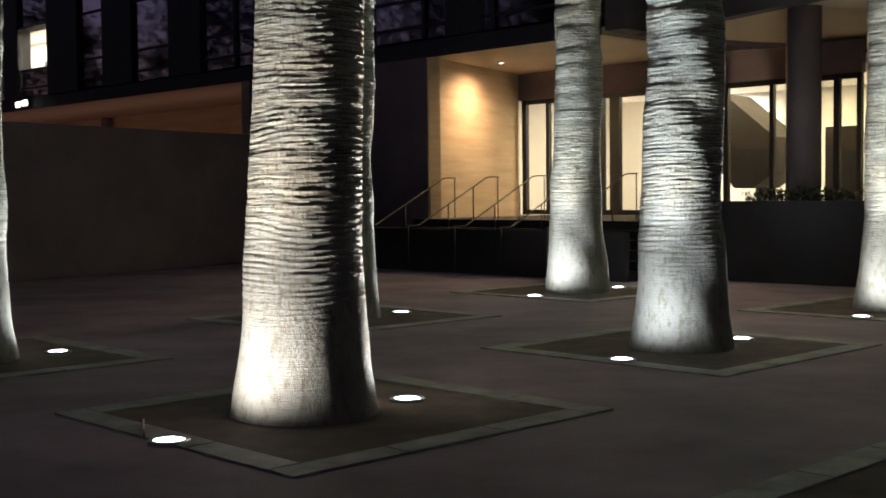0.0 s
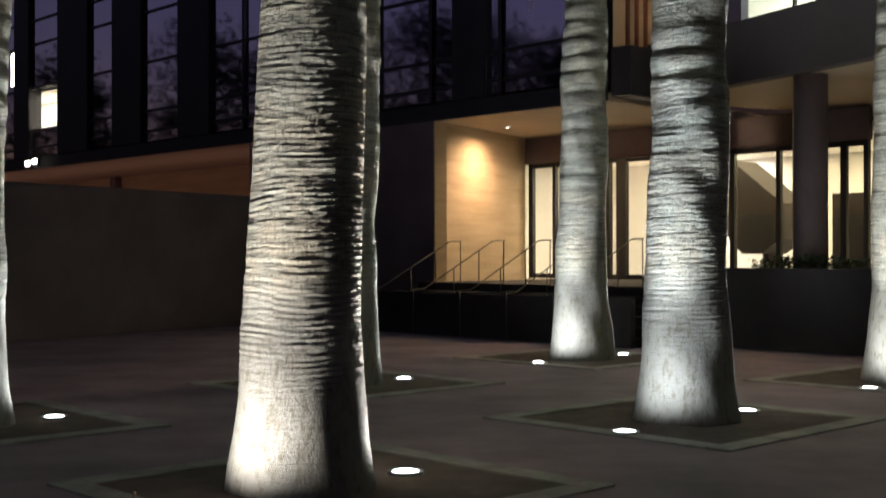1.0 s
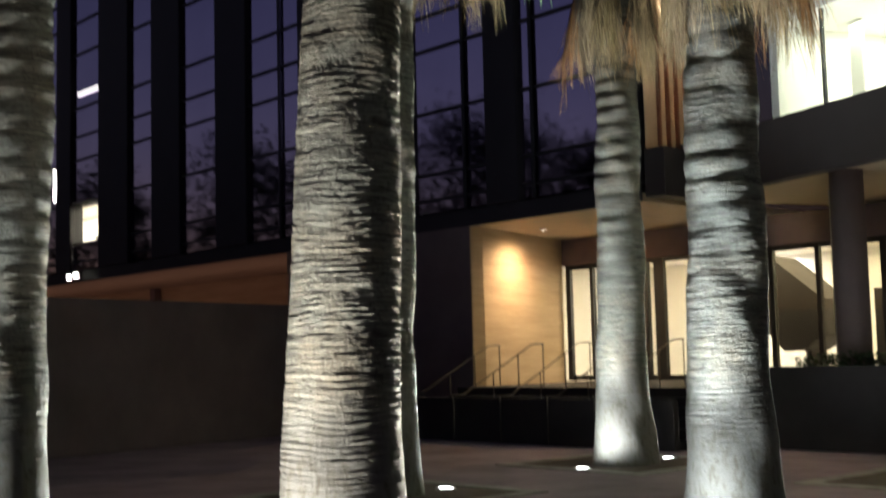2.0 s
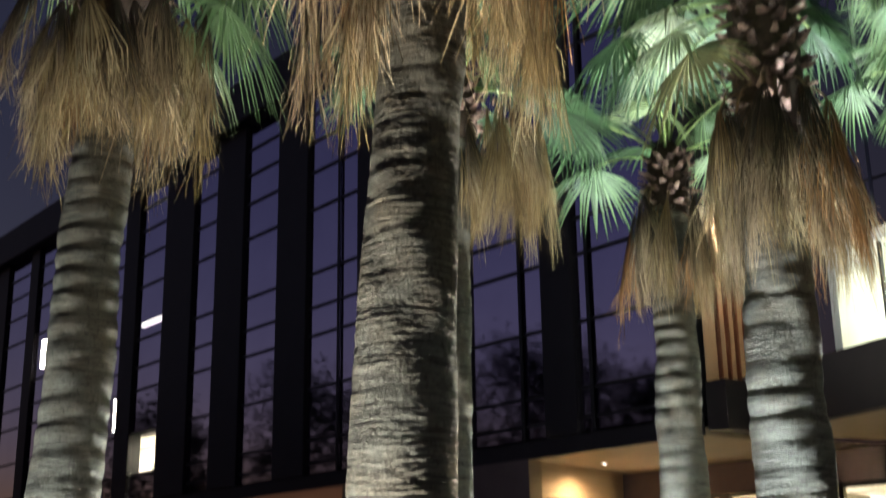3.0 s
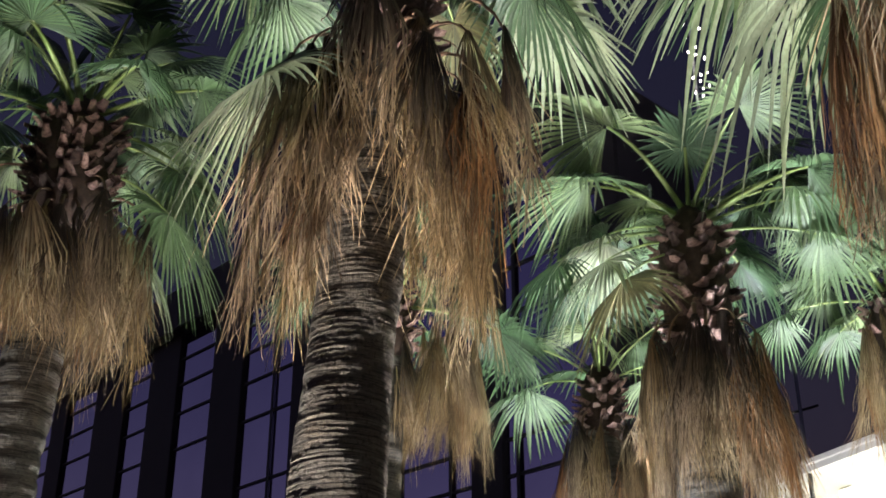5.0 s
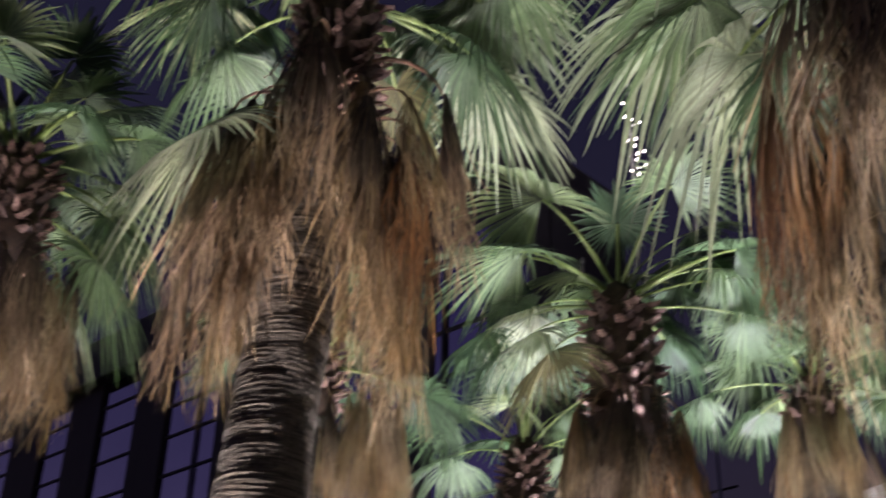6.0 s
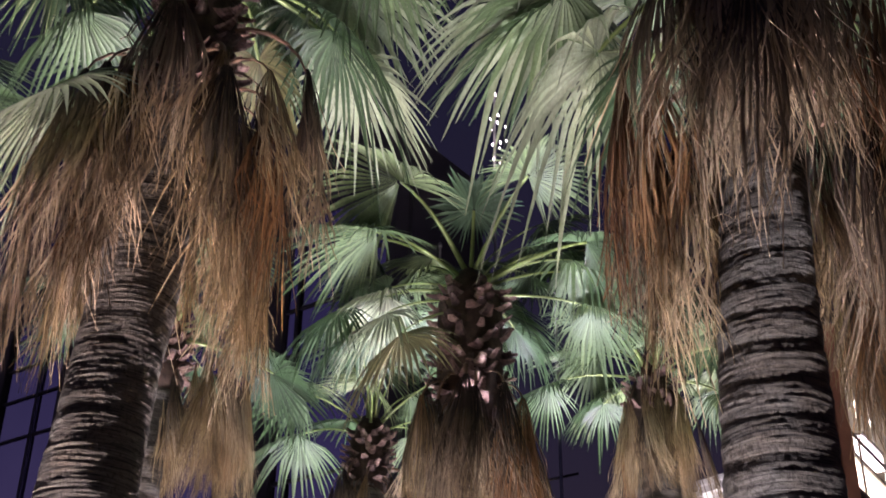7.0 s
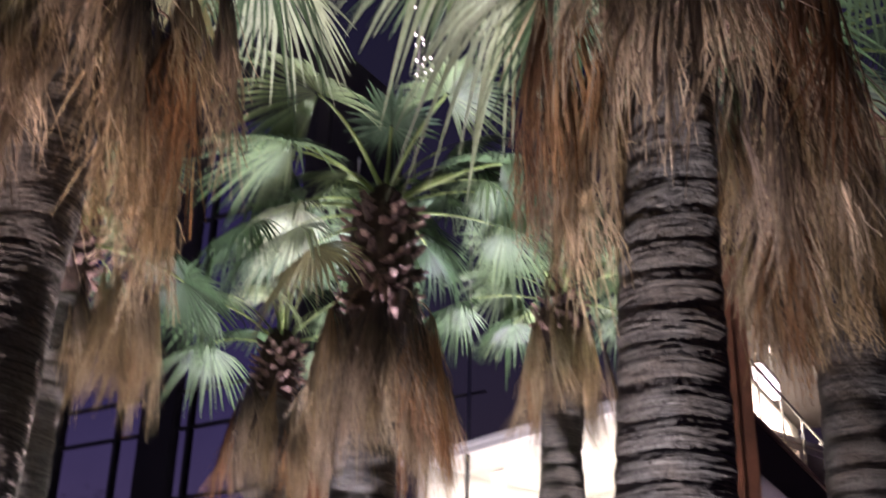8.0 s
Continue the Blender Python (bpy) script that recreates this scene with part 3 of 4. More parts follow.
box_lamp = empty("hanging_light_box", NEAR @ pose(3.2, 0.35, 8.38), "bright white light box hung under a balcony eave", "lamp")
part("diffuser", box((-0.6, -0.08, 0.0), (0.6, 0.08, 0.29), 0.02), WHITEGLOW, box_lamp, "glowing white diffuser")
part("top_plate", box((-0.62, -0.10, 0.294), (0.62, 0.10, 0.33), 0.005), BLACKMETAL, box_lamp)
for a in (-0.45, 0.45):
    part("rod", tube([(a, 0, 0.33), (a, 0, 1.222)], 0.012), STEEL, box_lamp)


def steel_column(x, y, az, z1):
    th = empty("red_steel_column", pose(x, y, 0, 0, 0, -az), "rust-red painted steel section column", "column")
    part("web", box((-0.02, -0.09, 0), (0.02, 0.09, z1)), TIMBER, th)
    part("flange", box((-0.27, -0.12, 0), (0.27, -0.092, z1), 0.004), TIMBER, th)
    part("flange", box((-0.2, 0.092, 0), (0.2, 0.12, z1), 0.004), TIMBER, th)
    part("rib", box((0.03, -0.155, 0), (0.06, -0.121, z1)), TIMBER, th)


steel_column(8.29, 14.88, 29, 9.3)

# tall slim poles behind the lit wing
for azd, top, glints in ((9.95, 15.2, ((13.7, 14.5),)), (12.95, 20.2, ((13.7, 15.1), (16.0, 16.6))), (16.1, 16.4, ((8.4, 10.5), (14.8, 15.6))), (19.6, 14.0, ((10.2, 11.3), (12.4, 12.9)))):
    d = along(azd) * 24.5
    th = empty("tall_pole", pose(d.x, d.y, 0), "tall slim steel pole with bright lit stretches", "light pole", "row of light poles")
    part("pole", tube([(0, 0, 0), (0, 0, 7), (0, 0, top)], [0.045, 0.04, 0.03], 12), STEEL, th)
    part("cap", tube([(0, 0, top), (0, 0, top + 0.07), (0, 0, top + 0.13)], [0.05, 0.05, 0.02], 12), STEEL, th)
    # glowing sleeves stand in for light caught by the steel; no lamps here
    for z0, z1 in glints:
        part("light_tube", tube([(0, 0, z0), (0, 0, z0 + 0.05), (0, 0, z1 - 0.05), (0, 0, z1)], [0.018, 0.026, 0.026, 0.018], 12), WHITEGLOW, th, "bright stretch of lit pole")
    if top == 16.4:
        part("arm", tube([(-0.35, 0.1, 9.6), (0.35, -0.1, 9.75)], 0.03, 8), BLACKMETAL, th)

# lit window far along the glass block: a shallow office behind the pane
room = empty("lit_office", FAC, "small bright office behind a facade window", "room")
part("back", box((-26.0, 2.0, 5.9), (-18.8, 2.1, 7.56)), WHITE, room)
part("floor_board", box((-26.0, 0.42, 5.9), (-18.8, 1.996, 5.99)), WHITE, room)
part("ceiling_board", box((-26.0, 0.42, 7.46), (-18.8, 1.996, 7.54)), WHITE, room)
part("end_board", box((-26.1, 0.42, 5.9), (-26.004, 2.1, 7.56)), WHITE, room)
part("end_board", box((-18.796, 0.42, 5.9), (-18.7, 2.1, 7.56)), WHITE, room)
area("office_lamp", FAC @ pose(-22, 1.2, 7.43), 5.0, 0.9, 240, (1.0, 0.94, 0.70))
chair = empty("office_chair", FAC @ pose(-20.9, 1.1, 5.99), "dark chair standing in a lit office", "chair")
part("seat", box((-0.22, -0.22, 0.42), (0.22, 0.22, 0.47), 0.01), BLACKMETAL, chair)
part("backrest", box((-0.22, 0.18, 0.47), (0.22, 0.22, 0.9), 0.01), BLACKMETAL, chair)
for a in (-0.2, 0.17):
    for b in (-0.2, 0.17):
        part("leg", box((a, b, 0), (a + 0.03, b + 0.03, 0.419)), BLACKMETAL, chair)
for s, z in ((-21.0, 4.86), (-20.45, 4.9)):
    q = FAC @ Vector((s, -0.2, z))
    th = empty("soffit_lamp", FAC @ pose(s, -0.16, z), "small bright lamp fixed under the facade edge", "lamp", "facade edge lamps")
    part("housing", box((-0.2, 0.0, -0.10), (0.2, 0.09, 0.12), 0.01), BLACKMETAL, th)
    part("lens", box((-0.17, -0.03, -0.08), (0.17, -0.002, 0.10), 0.01), WHITELAMP, th)
for s0, s1, z in ((-20.75, -18.95, 11.5), (-22.7, -22.36, 8.4), (-30.6, -29.8, 12.0)):
    th = empty("tube_lamp", FAC @ pose((s0 + s1) / 2, -0.03, z), "bright strip lamp seen at a facade window", "lamp", "window strip lamps")
    h = 0.09 if s1 - s0 > 1 else 0.6
    w = (s1 - s0) / 2
    part("diffuser", box((-w * 0.9, 0.0, -h), (w * 0.9, 0.03, h), 0.01), WHITELAMP if h > .1 else glow("dim_strip", (1, .95, .9), 1.2), th)

# zigzag of small bulbs hung on a wire beyond the palms
d = along(12.95) * 24.5
th = empty("string_lights", pose(d.x, d.y - 0.07, 18.1), "zigzag string of small bright bulbs on a pole", "string lights")
r = random.Random(8)
zig = [Vector(((0.2 if k % 2 else -0.16) + 0.012 * k, 0, 1.5 - 0.2 * k + r.uniform(-0.05, 0.05))) for k in range(12)]
part("wire", tube(zig, 0.006, 5), BLACKMETAL, th)
for k, q in enumerate(zig):
    w = zig[min(k + 1, 11)]
    for f in (0.0, 0.45):
        c = q.lerp(w, f)
        part("bulb", tube([c + Vector((0, 0, -0.03)), c + Vector((0.0, 0, -0.01)), c + Vector((0, 0, 0.02)), c + Vector((0, 0, 0.035))], [0.008, 0.021, 0.021, 0.008], 8), WHITELAMP, th)


# broad trees across the street behind the viewer, which the glass block mirrors
def street_tree(x, y, h, seed):
    r = random.Random(seed)
    th = empty("street_tree", pose(x, y, 0), "dark broadleaf street tree against the dusk sky", "tree", "street trees")
    part("trunk", tube([(0, 0, 0), (0.1, 0, h * 0.25), (0.05, 0.1, h * 0.5), (0, 0, h * 0.8)], [0.32, 0.24, 0.16, 0.05], 10), STRAWSTALK, th)
    clumps = []
    for k in range(9):
        a, z = k * 2.4, h * (0.34 + 0.06 * k)
        w = h * (0.30 - 0.02 * k) * r.uniform(0.7, 1.2)
        e = Vector((w * math.cos(a), w * math.sin(a), z + h * 0.12))
        part("limb", tube([(0.05, 0, z - h * 0.05), (e.x * 0.5, e.y * 0.5, z + h * 0.05), e], [0.1, 0.07, 0.02], 6), STRAWSTALK, th)
        clumps.append((e, h * r.uniform(0.10, 0.16)))
    verts, faces = [], []
    for e, w in clumps + [(Vector((0, 0, h * 0.9)), h * 0.13)]:
        for _ in range(560):
            v = Vector((r.gauss(0, 1), r.gauss(0, 1), r.gauss(0, 0.75)))
            c = e + v * w * 0.62
            m = Euler((r.uniform(-2, 2), r.uniform(-2, 2), r.uniform(0, 6))).to_matrix()
            s = r.uniform(0.12, 0.26)
            k = len(verts)
            verts += [c + m @ Vector(q) for q in ((-s, 0, 0), (0, -s * .5, 0), (s, 0, 0), (0, s * .5, 0))]
            faces.append((k, k + 1, k + 2, k + 3))
    me = bpy.data.meshes.new("crown")
    me.from_pydata(verts, [], faces)
    part("crown", me, HEDGE, th)


for k, (x, y, h) in enumerate(((-46, 22, 14), (-50, 30, 17), (-43, 37, 12), (-52, 45, 16), (-62, 27, 19), (-47, 53, 13))):
    street_tree(x, y, h, 60 + k)

# thin stake beside a ground light
stake = empty("stake", pose(-1.93, 7.62, 0, 4, -3, 0), "thin wooden stake in the gravel beside a light", "stake")
part("rod", tube([(0, 0, -0.02), (0, 0, 0.12)], 0.008, 6), STRAWSTALK, stake)
part("cap", tube([(0, 0, 0.12), (0, 0, 0.135)], 0.012, 6), STRAWSTALK, stake)


# ---- palms ----
def vnoise(x, y, seed):
    """Smooth value noise on arrays, tiling nowhere."""
    xi, yi = np.floor(x), np.floor(y)
    fx, fy = x - xi, y - yi
    fx, fy = fx * fx * (3 - 2 * fx), fy * fy * (3 - 2 * fy)

    def h(a, b):
        v = np.sin(a * 127.1 + b * 311.7 + seed * 74.7) * 43758.5453
        return v - np.floor(v)
    return (h(xi, yi) * (1 - fx) + h(xi + 1, yi) * fx) * (1 - fy) + (h(xi, yi + 1) * (1 - fx) + h(xi + 1, yi + 1) * fx) * fy


def trunk_mesh(height, lean, seed, dz, sides, girth, ledges, pitch):
    """Ringed palm trunk with a root flare, leaf-scar ledges and fine cracks."""
    nz = int(height / dz) + 1
    z = np.linspace(-0.03, height, nz)[:, None]
    a = np.linspace(0, math.tau, sides, endpoint=False)[None, :]
    base = np.interp(z, [-0.03, 0.15, 0.35, 0.7, 1.2, 2.0, 3.0, 5.0, 7.0, 10.0], [0.485, 0.465, 0.44, 0.415, 0.378, 0.362, 0.35, 0.315, 0.285, 0.26])
    base = base * girth
    ca, sa = np.cos(a), np.sin(a)
    # wandering height, so the rings are not level
    wob = 0.035 * (vnoise(ca * 0.9 + 5 + 0 * z, sa * 0.9 + z * 0.6, seed) - 0.5)
    zz = z + wob
    ph = zz / pitch + 1.3 * vnoise(zz * 1.1, 0 * a + 3, seed + 2)
    saw = ph - np.floor(ph)
    ledge = np.sin(math.pi * saw ** 1.4) ** 0.8          # swells upwards, then drops into a groove
    up = np.clip((z - 2.0) / 1.4, 0, 1)
    # narrow rings with a sharp lip, close together on the lower trunk
    ring = zz / 0.042 + 2.2 * vnoise(zz * 3.0, ca * 0.8 + 7, seed + 14)
    lip = (ring - np.floor(ring)) ** 2.5 * (0.35 + vnoise(np.floor(ring) * 0.7, a * 2.2, seed + 16))
    crack = vnoise(zz / 0.018, ca * 2.3 + sa * 1.7 + z * 0.9, seed + 4) ** 0.7
    crack2 = vnoise(zz / 0.03, a * 17 + 0 * z, seed + 6)
    lump = vnoise(z * 1.9 + ca * 1.2, sa * 1.2 + 9, seed + 8) - 0.5
    rough = np.clip((z - 0.55) / 0.5, 0.15, 1)
    r = base + 0.012 * ledges * up * (0.3 + vnoise(z * 2.3, ca + 4, seed + 12)) * (ledge - 0.5) + rough * (0.010 * (1 - 0.45 * up) * (crack - 0.5) + 0.006 * (crack2 - 0.5) + 0.0055 * (1 - 0.4 * up) * (lip - 0.25)) + 0.058 * lump
    off = lean * (np.maximum(z, 0) / 8.0) ** 1.5
    x = r * ca + off
    y = r * sa + 0 * off
    co = np.stack([x, y, np.broadcast_to(z, x.shape)], -1).reshape(-1, 3)
    i = np.arange(nz - 1)[:, None] * sides
    j = np.arange(sides)[None, :]
    j2 = (j + 1) % sides
    f = np.stack([i + j, i + j2, i + sides + j2, i + sides + j], -1).reshape(-1, 4)
    me = bpy.data.meshes.new("trunk")
    me.from_pydata(co.tolist(), [], f.tolist())
    me.polygons.foreach_set("use_smooth", np.ones(len(f), bool))
    return me


def ribbon(verts, faces, mats, pts, widths, side, fold, slot, rise=None):
    """A tapering strip along pts, its midline raised by the fold."""
    k = len(verts)
    n = len(pts)
    for p, w, s in zip(pts, widths, side):
        up = (rise or Vector((0, 0, 1))) * (fold * w)
        verts += [p - s * w / 2, p + up, p + s * w / 2]
    for i in range(n - 1):
        a = k + 3 * i
        faces += [(a, a + 1, a + 4, a + 3), (a + 1, a + 2, a + 5, a + 4)]
        mats += [slot, slot]


def finish(name, verts, faces, mats, materials):
    me = bpy.data.meshes.new(name)
    me.from_pydata(verts, [], faces)
    for m in materials:
        me.materials.append(m)
    me.polygons.foreach_set("material_index", mats)
    me.polygons.foreach_set("use_smooth", [True] * len(faces))
    return me


def stalk(verts, faces, mats, pts, w0, w1, slot):
    k = len(verts)
    n = len(pts)
    for i, p in enumerate(pts):
        d = (pts[min(i + 1, n - 1)] - pts[max(0, i - 1)]).normalized()
        s = Vector((0, 1, 0))
        u = d.cross(s)
        w = w0 + (w1 - w0) * i / (n - 1)
        verts += [p - s * w, p - u * w * 0.55, p + s * w, p + u * w * 0.35]
    for i in range(n - 1):
        for j in range(4):
            a = k + 4 * i
            faces.append((a + j, a + (j + 1) % 4, a + 4 + (j + 1) % 4, a + 4 + j))
            mats.append(slot)


def green_frond(elev, seed, length=None, size=None, arc=None):
    """A pleated fan leaf on its stalk, in the x-z plane, at the given rise."""
    r = random.Random(seed)
    verts, faces, mats = [], [], []
    e = radians(elev)
    length = length or r.uniform(0.85, 1.2)
    pts, p, n = [], Vector((0.06, 0, 0)), 8
    bend = radians(r.uniform(26, 46)) * (1.1 if elev < 65 else 0.35)
    for i in range(n):
        pts.append(p.copy())
        ang = e - bend * (i / (n - 1)) ** 1.6
        p = p + Vector((math.cos(ang), 0, math.sin(ang))) * length / (n - 1)
    stalk(verts, faces, mats, pts, 0.034, 0.017, 1)
    hub = pts[-1]
    d = (pts[-1] - pts[-2]).normalized()
    s = Vector((0, 1, 0))
    up = d.cross(s) * -1
    if up.z < 0:
        up = -up
    count = 42
    span = radians(arc or r.uniform(118, 140))
    size = size or r.uniform(0.72, 0.98)
    tiltside = r.uniform(-0.3, 0.3)
    cup = r.uniform(0.2, 0.5)
    join = r.uniform(0.48, 0.6)
    step = 2 * span / (count - 1)
    droop = r.uniform(0.25, 0.7) * (0.3 if arc else 1.0)
    cup *= 0.2 if arc else 1.0
    for i in range(count):
        phi = -span + step * i
        ln = size * (0.72 + 0.28 * math.cos(phi * 0.75)) * r.uniform(0.9, 1.06)
        way = (math.cos(phi) * d + math.sin(phi) * s).normalized()
        across = (-math.sin(phi) * d + math.cos(phi) * s).normalized()
        ps, ws, sd = [], [], []
        sag, sway = r.uniform(0.7, 1.4), r.gauss(0, 0.05)
        snap = r.uniform(0.2, 0.6) if r.random() < 0.12 else 0.0
        for q in (0.03, 0.28, join, 0.7, 0.85, 1.0):
            rr = q * ln
            c = hub + way * rr
            c = c - up * (cup * abs(math.sin(phi)) * rr) + up * tiltside * math.sin(phi) * rr * 0.4
            far = max(0, q - join)
            c.z -= (sag * (0.10 * q ** 2 + droop * far ** 1.5) + snap * far) * ln * (1.4 if elev < 20 else 1.0)
            c += across * sway * far * ln * 2
            w = rr * step * 1.02 if q <= join else join * ln * step * (1 - (q - join) / (1 - join)) ** 0.75
            ps.append(c)
            ws.append(max(w, 0.003))
            sd.append(across)
        ribbon(verts, faces, mats, ps, ws, sd, 0.40 if i % 2 else 0.30, 0, up)
    return finish("frond", verts, faces, mats, [GREEN, STALK])


def dead_frond(out, drop, seed, loose, straw):
    """A withered fan that hangs like a shut umbrella: pleats joined near the stalk, frayed blades below."""
    r = random.Random(seed)
    verts, faces, mats = [], [], []
    n = 6
    pts, p = [], Vector((0.02, 0, 0))
    length = math.hypot(out, 0.35)
    for i in range(n):
        pts.append(p.copy())
        ang = radians(18 - 100 * (i / (n - 1)) ** 0.8)
        p = p + Vector((math.cos(ang), 0, math.sin(ang))) * length / (n - 1)
    stalk(verts, faces, mats, pts, 0.03, 0.018, 1)
    hub = pts[-1]
    count = 42
    lean = Vector((r.uniform(-0.14, 0.10), r.uniform(-0.16, 0.16), 0))
    width = r.uniform(0.17, 0.27) * loose
    wrap = r.uniform(1.2, 1.7)
    swirl = r.uniform(-0.5, 0.5)
    join = r.uniform(0.34, 0.5)
    # clumps of blades cling together and hang apart from the next clump
    clump = [Vector((r.gauss(0, 0.07), r.gauss(0, 0.09), r.uniform(-0.06, 0.14))) for _ in range(8)]
    for i in range(count):
        t = i / (count - 1) * 2 - 1
        th = t * wrap
        ln = drop * (1 - 0.22 * t * t) * (r.uniform(0.8, 1.05) if r.random() > 0.15 else r.uniform(0.5, 0.8))
        tug = clump[min(7, int((t + 1) * 4))]
        fray = Vector((r.gauss(0, 0.05), r.gauss(0, 0.06), 0)) * loose
        kink, kf = r.gauss(0, 0.03), r.uniform(4, 10)
        ps, ws, sd = [], [], []
        for q in (0.0, 0.12, 0.25, join, 0.62, 0.8, 0.92, 1.0):
            free = max(0.0, q - join) / (1 - join)
            open_ = width * min(1.1, 0.10 + 1.5 * q ** 0.85) * (1 - 0.3 * free)
            a = th + swirl * q
            c = hub + lean * q + Vector((open_ * 0.7 * (math.cos(a) - 0.45), open_ * math.sin(a), 0.02 - ln * q))
            c += (tug * 1.1 + fray) * free ** 1.3
            c += Vector((math.cos(a), math.sin(a), 0)) * (0.012 if i % 2 else -0.012) * min(1, q * 4)
            c += Vector((kink * math.sin(q * kf + i), kink * math.cos(q * kf + 2 * i), 0)) * (0.2 + free)
            side = Vector((-math.sin(a) * 0.7, math.cos(a), 0)).normalized()
            twist = free * (1.3 if i % 3 else -1.1)
            side = (side * math.cos(twist) + Vector((math.cos(a), math.sin(a), 0)) * math.sin(twist)).normalized()
            w = open_ * 2 * wrap / count * 1.25 if q <= join else width * 1.3 * wrap / count * (1 - free) ** 0.55 * 1.6
            ps.append(c)
            ws.append(max(w, 0.005))
            sd.append(side)
        ribbon(verts, faces, mats, ps, ws, sd, 0.45, 0, Vector((math.cos(th), math.sin(th), 0)))
        for _ in range(2):
            # frayed threads beside the blade
            if r.random() < 0.6:
                c0 = ps[4]
                tip = ps[7] + Vector((r.gauss(0, .07), r.gauss(0, .07), r.uniform(-.12, .15)))
                mid = (c0 + tip) / 2 + Vector((r.gauss(0, .03), r.gauss(0, .03), 0))
                ribbon(verts, faces, mats, [c0, mid, tip], [0.008, 0.007, 0.003], [sd[4]] * 3, 0.3, 0)
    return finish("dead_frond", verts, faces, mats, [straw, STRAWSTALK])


def leaf_base_mesh(seed):
    """The cut, split stub of a former leaf stalk, pointing out and up along +x."""
    r = random.Random(seed)
    bm = bmesh.new()
    prof = [(-0.02, 0.085, 0.0, 0.035), (0.06, 0.07, 0.02, 0.03), (0.13, 0.05, 0.065, 0.026), (0.17 + r.uniform(0, .04), 0.036, 0.11, 0.02)]
    loops = []
    for x, w, z, h in prof:
        j = r.uniform(-0.008, 0.008)
        loops.append([bm.verts.new((x, y + j, z + dz)) for y, dz in ((-w, 0), (-w * .6, -h), (0, -h * 1.25), (w * .6, -h), (w, 0), (w * .45, h * .5), (0, h * .15), (-w * .45, h * .5))])
    for q, w in zip(loops, loops[1:]):
        for k in range(8):
            bm.faces.new((q[k], q[(k + 1) % 8], w[(k + 1) % 8], w[k]))
    bm.faces.new(loops[-1])
    me = bpy.data.meshes.new("leaf_base")
    bm.to_mesh(me)
    bm.free()
    me.materials.append(BOOT)
    return me


ELEV = [-22, -4, 10, 26, 42, 58, 76]
FRONDS = {e: [green_frond(e, 100 + 7 * i + k) for k in range(4)] for i, e in enumerate(ELEV)}


def recoloured(meshes, material):
    out = [me.copy() for me in meshes]
    for me in out:
        me.materials[0] = material
    return out


FADED = {e: recoloured(FRONDS[e], OLIVE) for e in ELEV[:2]}
# same fronds in the brightened green, for places where strong uplight shows
UPLIT = {e: recoloured(FRONDS[e], UPLITGREEN) for e in ELEV}
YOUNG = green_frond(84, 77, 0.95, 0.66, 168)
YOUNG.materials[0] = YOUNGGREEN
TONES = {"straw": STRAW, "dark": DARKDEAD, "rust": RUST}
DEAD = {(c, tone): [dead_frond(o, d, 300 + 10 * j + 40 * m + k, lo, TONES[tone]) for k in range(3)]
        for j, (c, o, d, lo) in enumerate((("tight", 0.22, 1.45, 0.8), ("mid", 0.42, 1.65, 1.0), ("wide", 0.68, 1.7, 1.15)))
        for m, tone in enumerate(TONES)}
BASES = [leaf_base_mesh(500 + k) for k in range(6)]


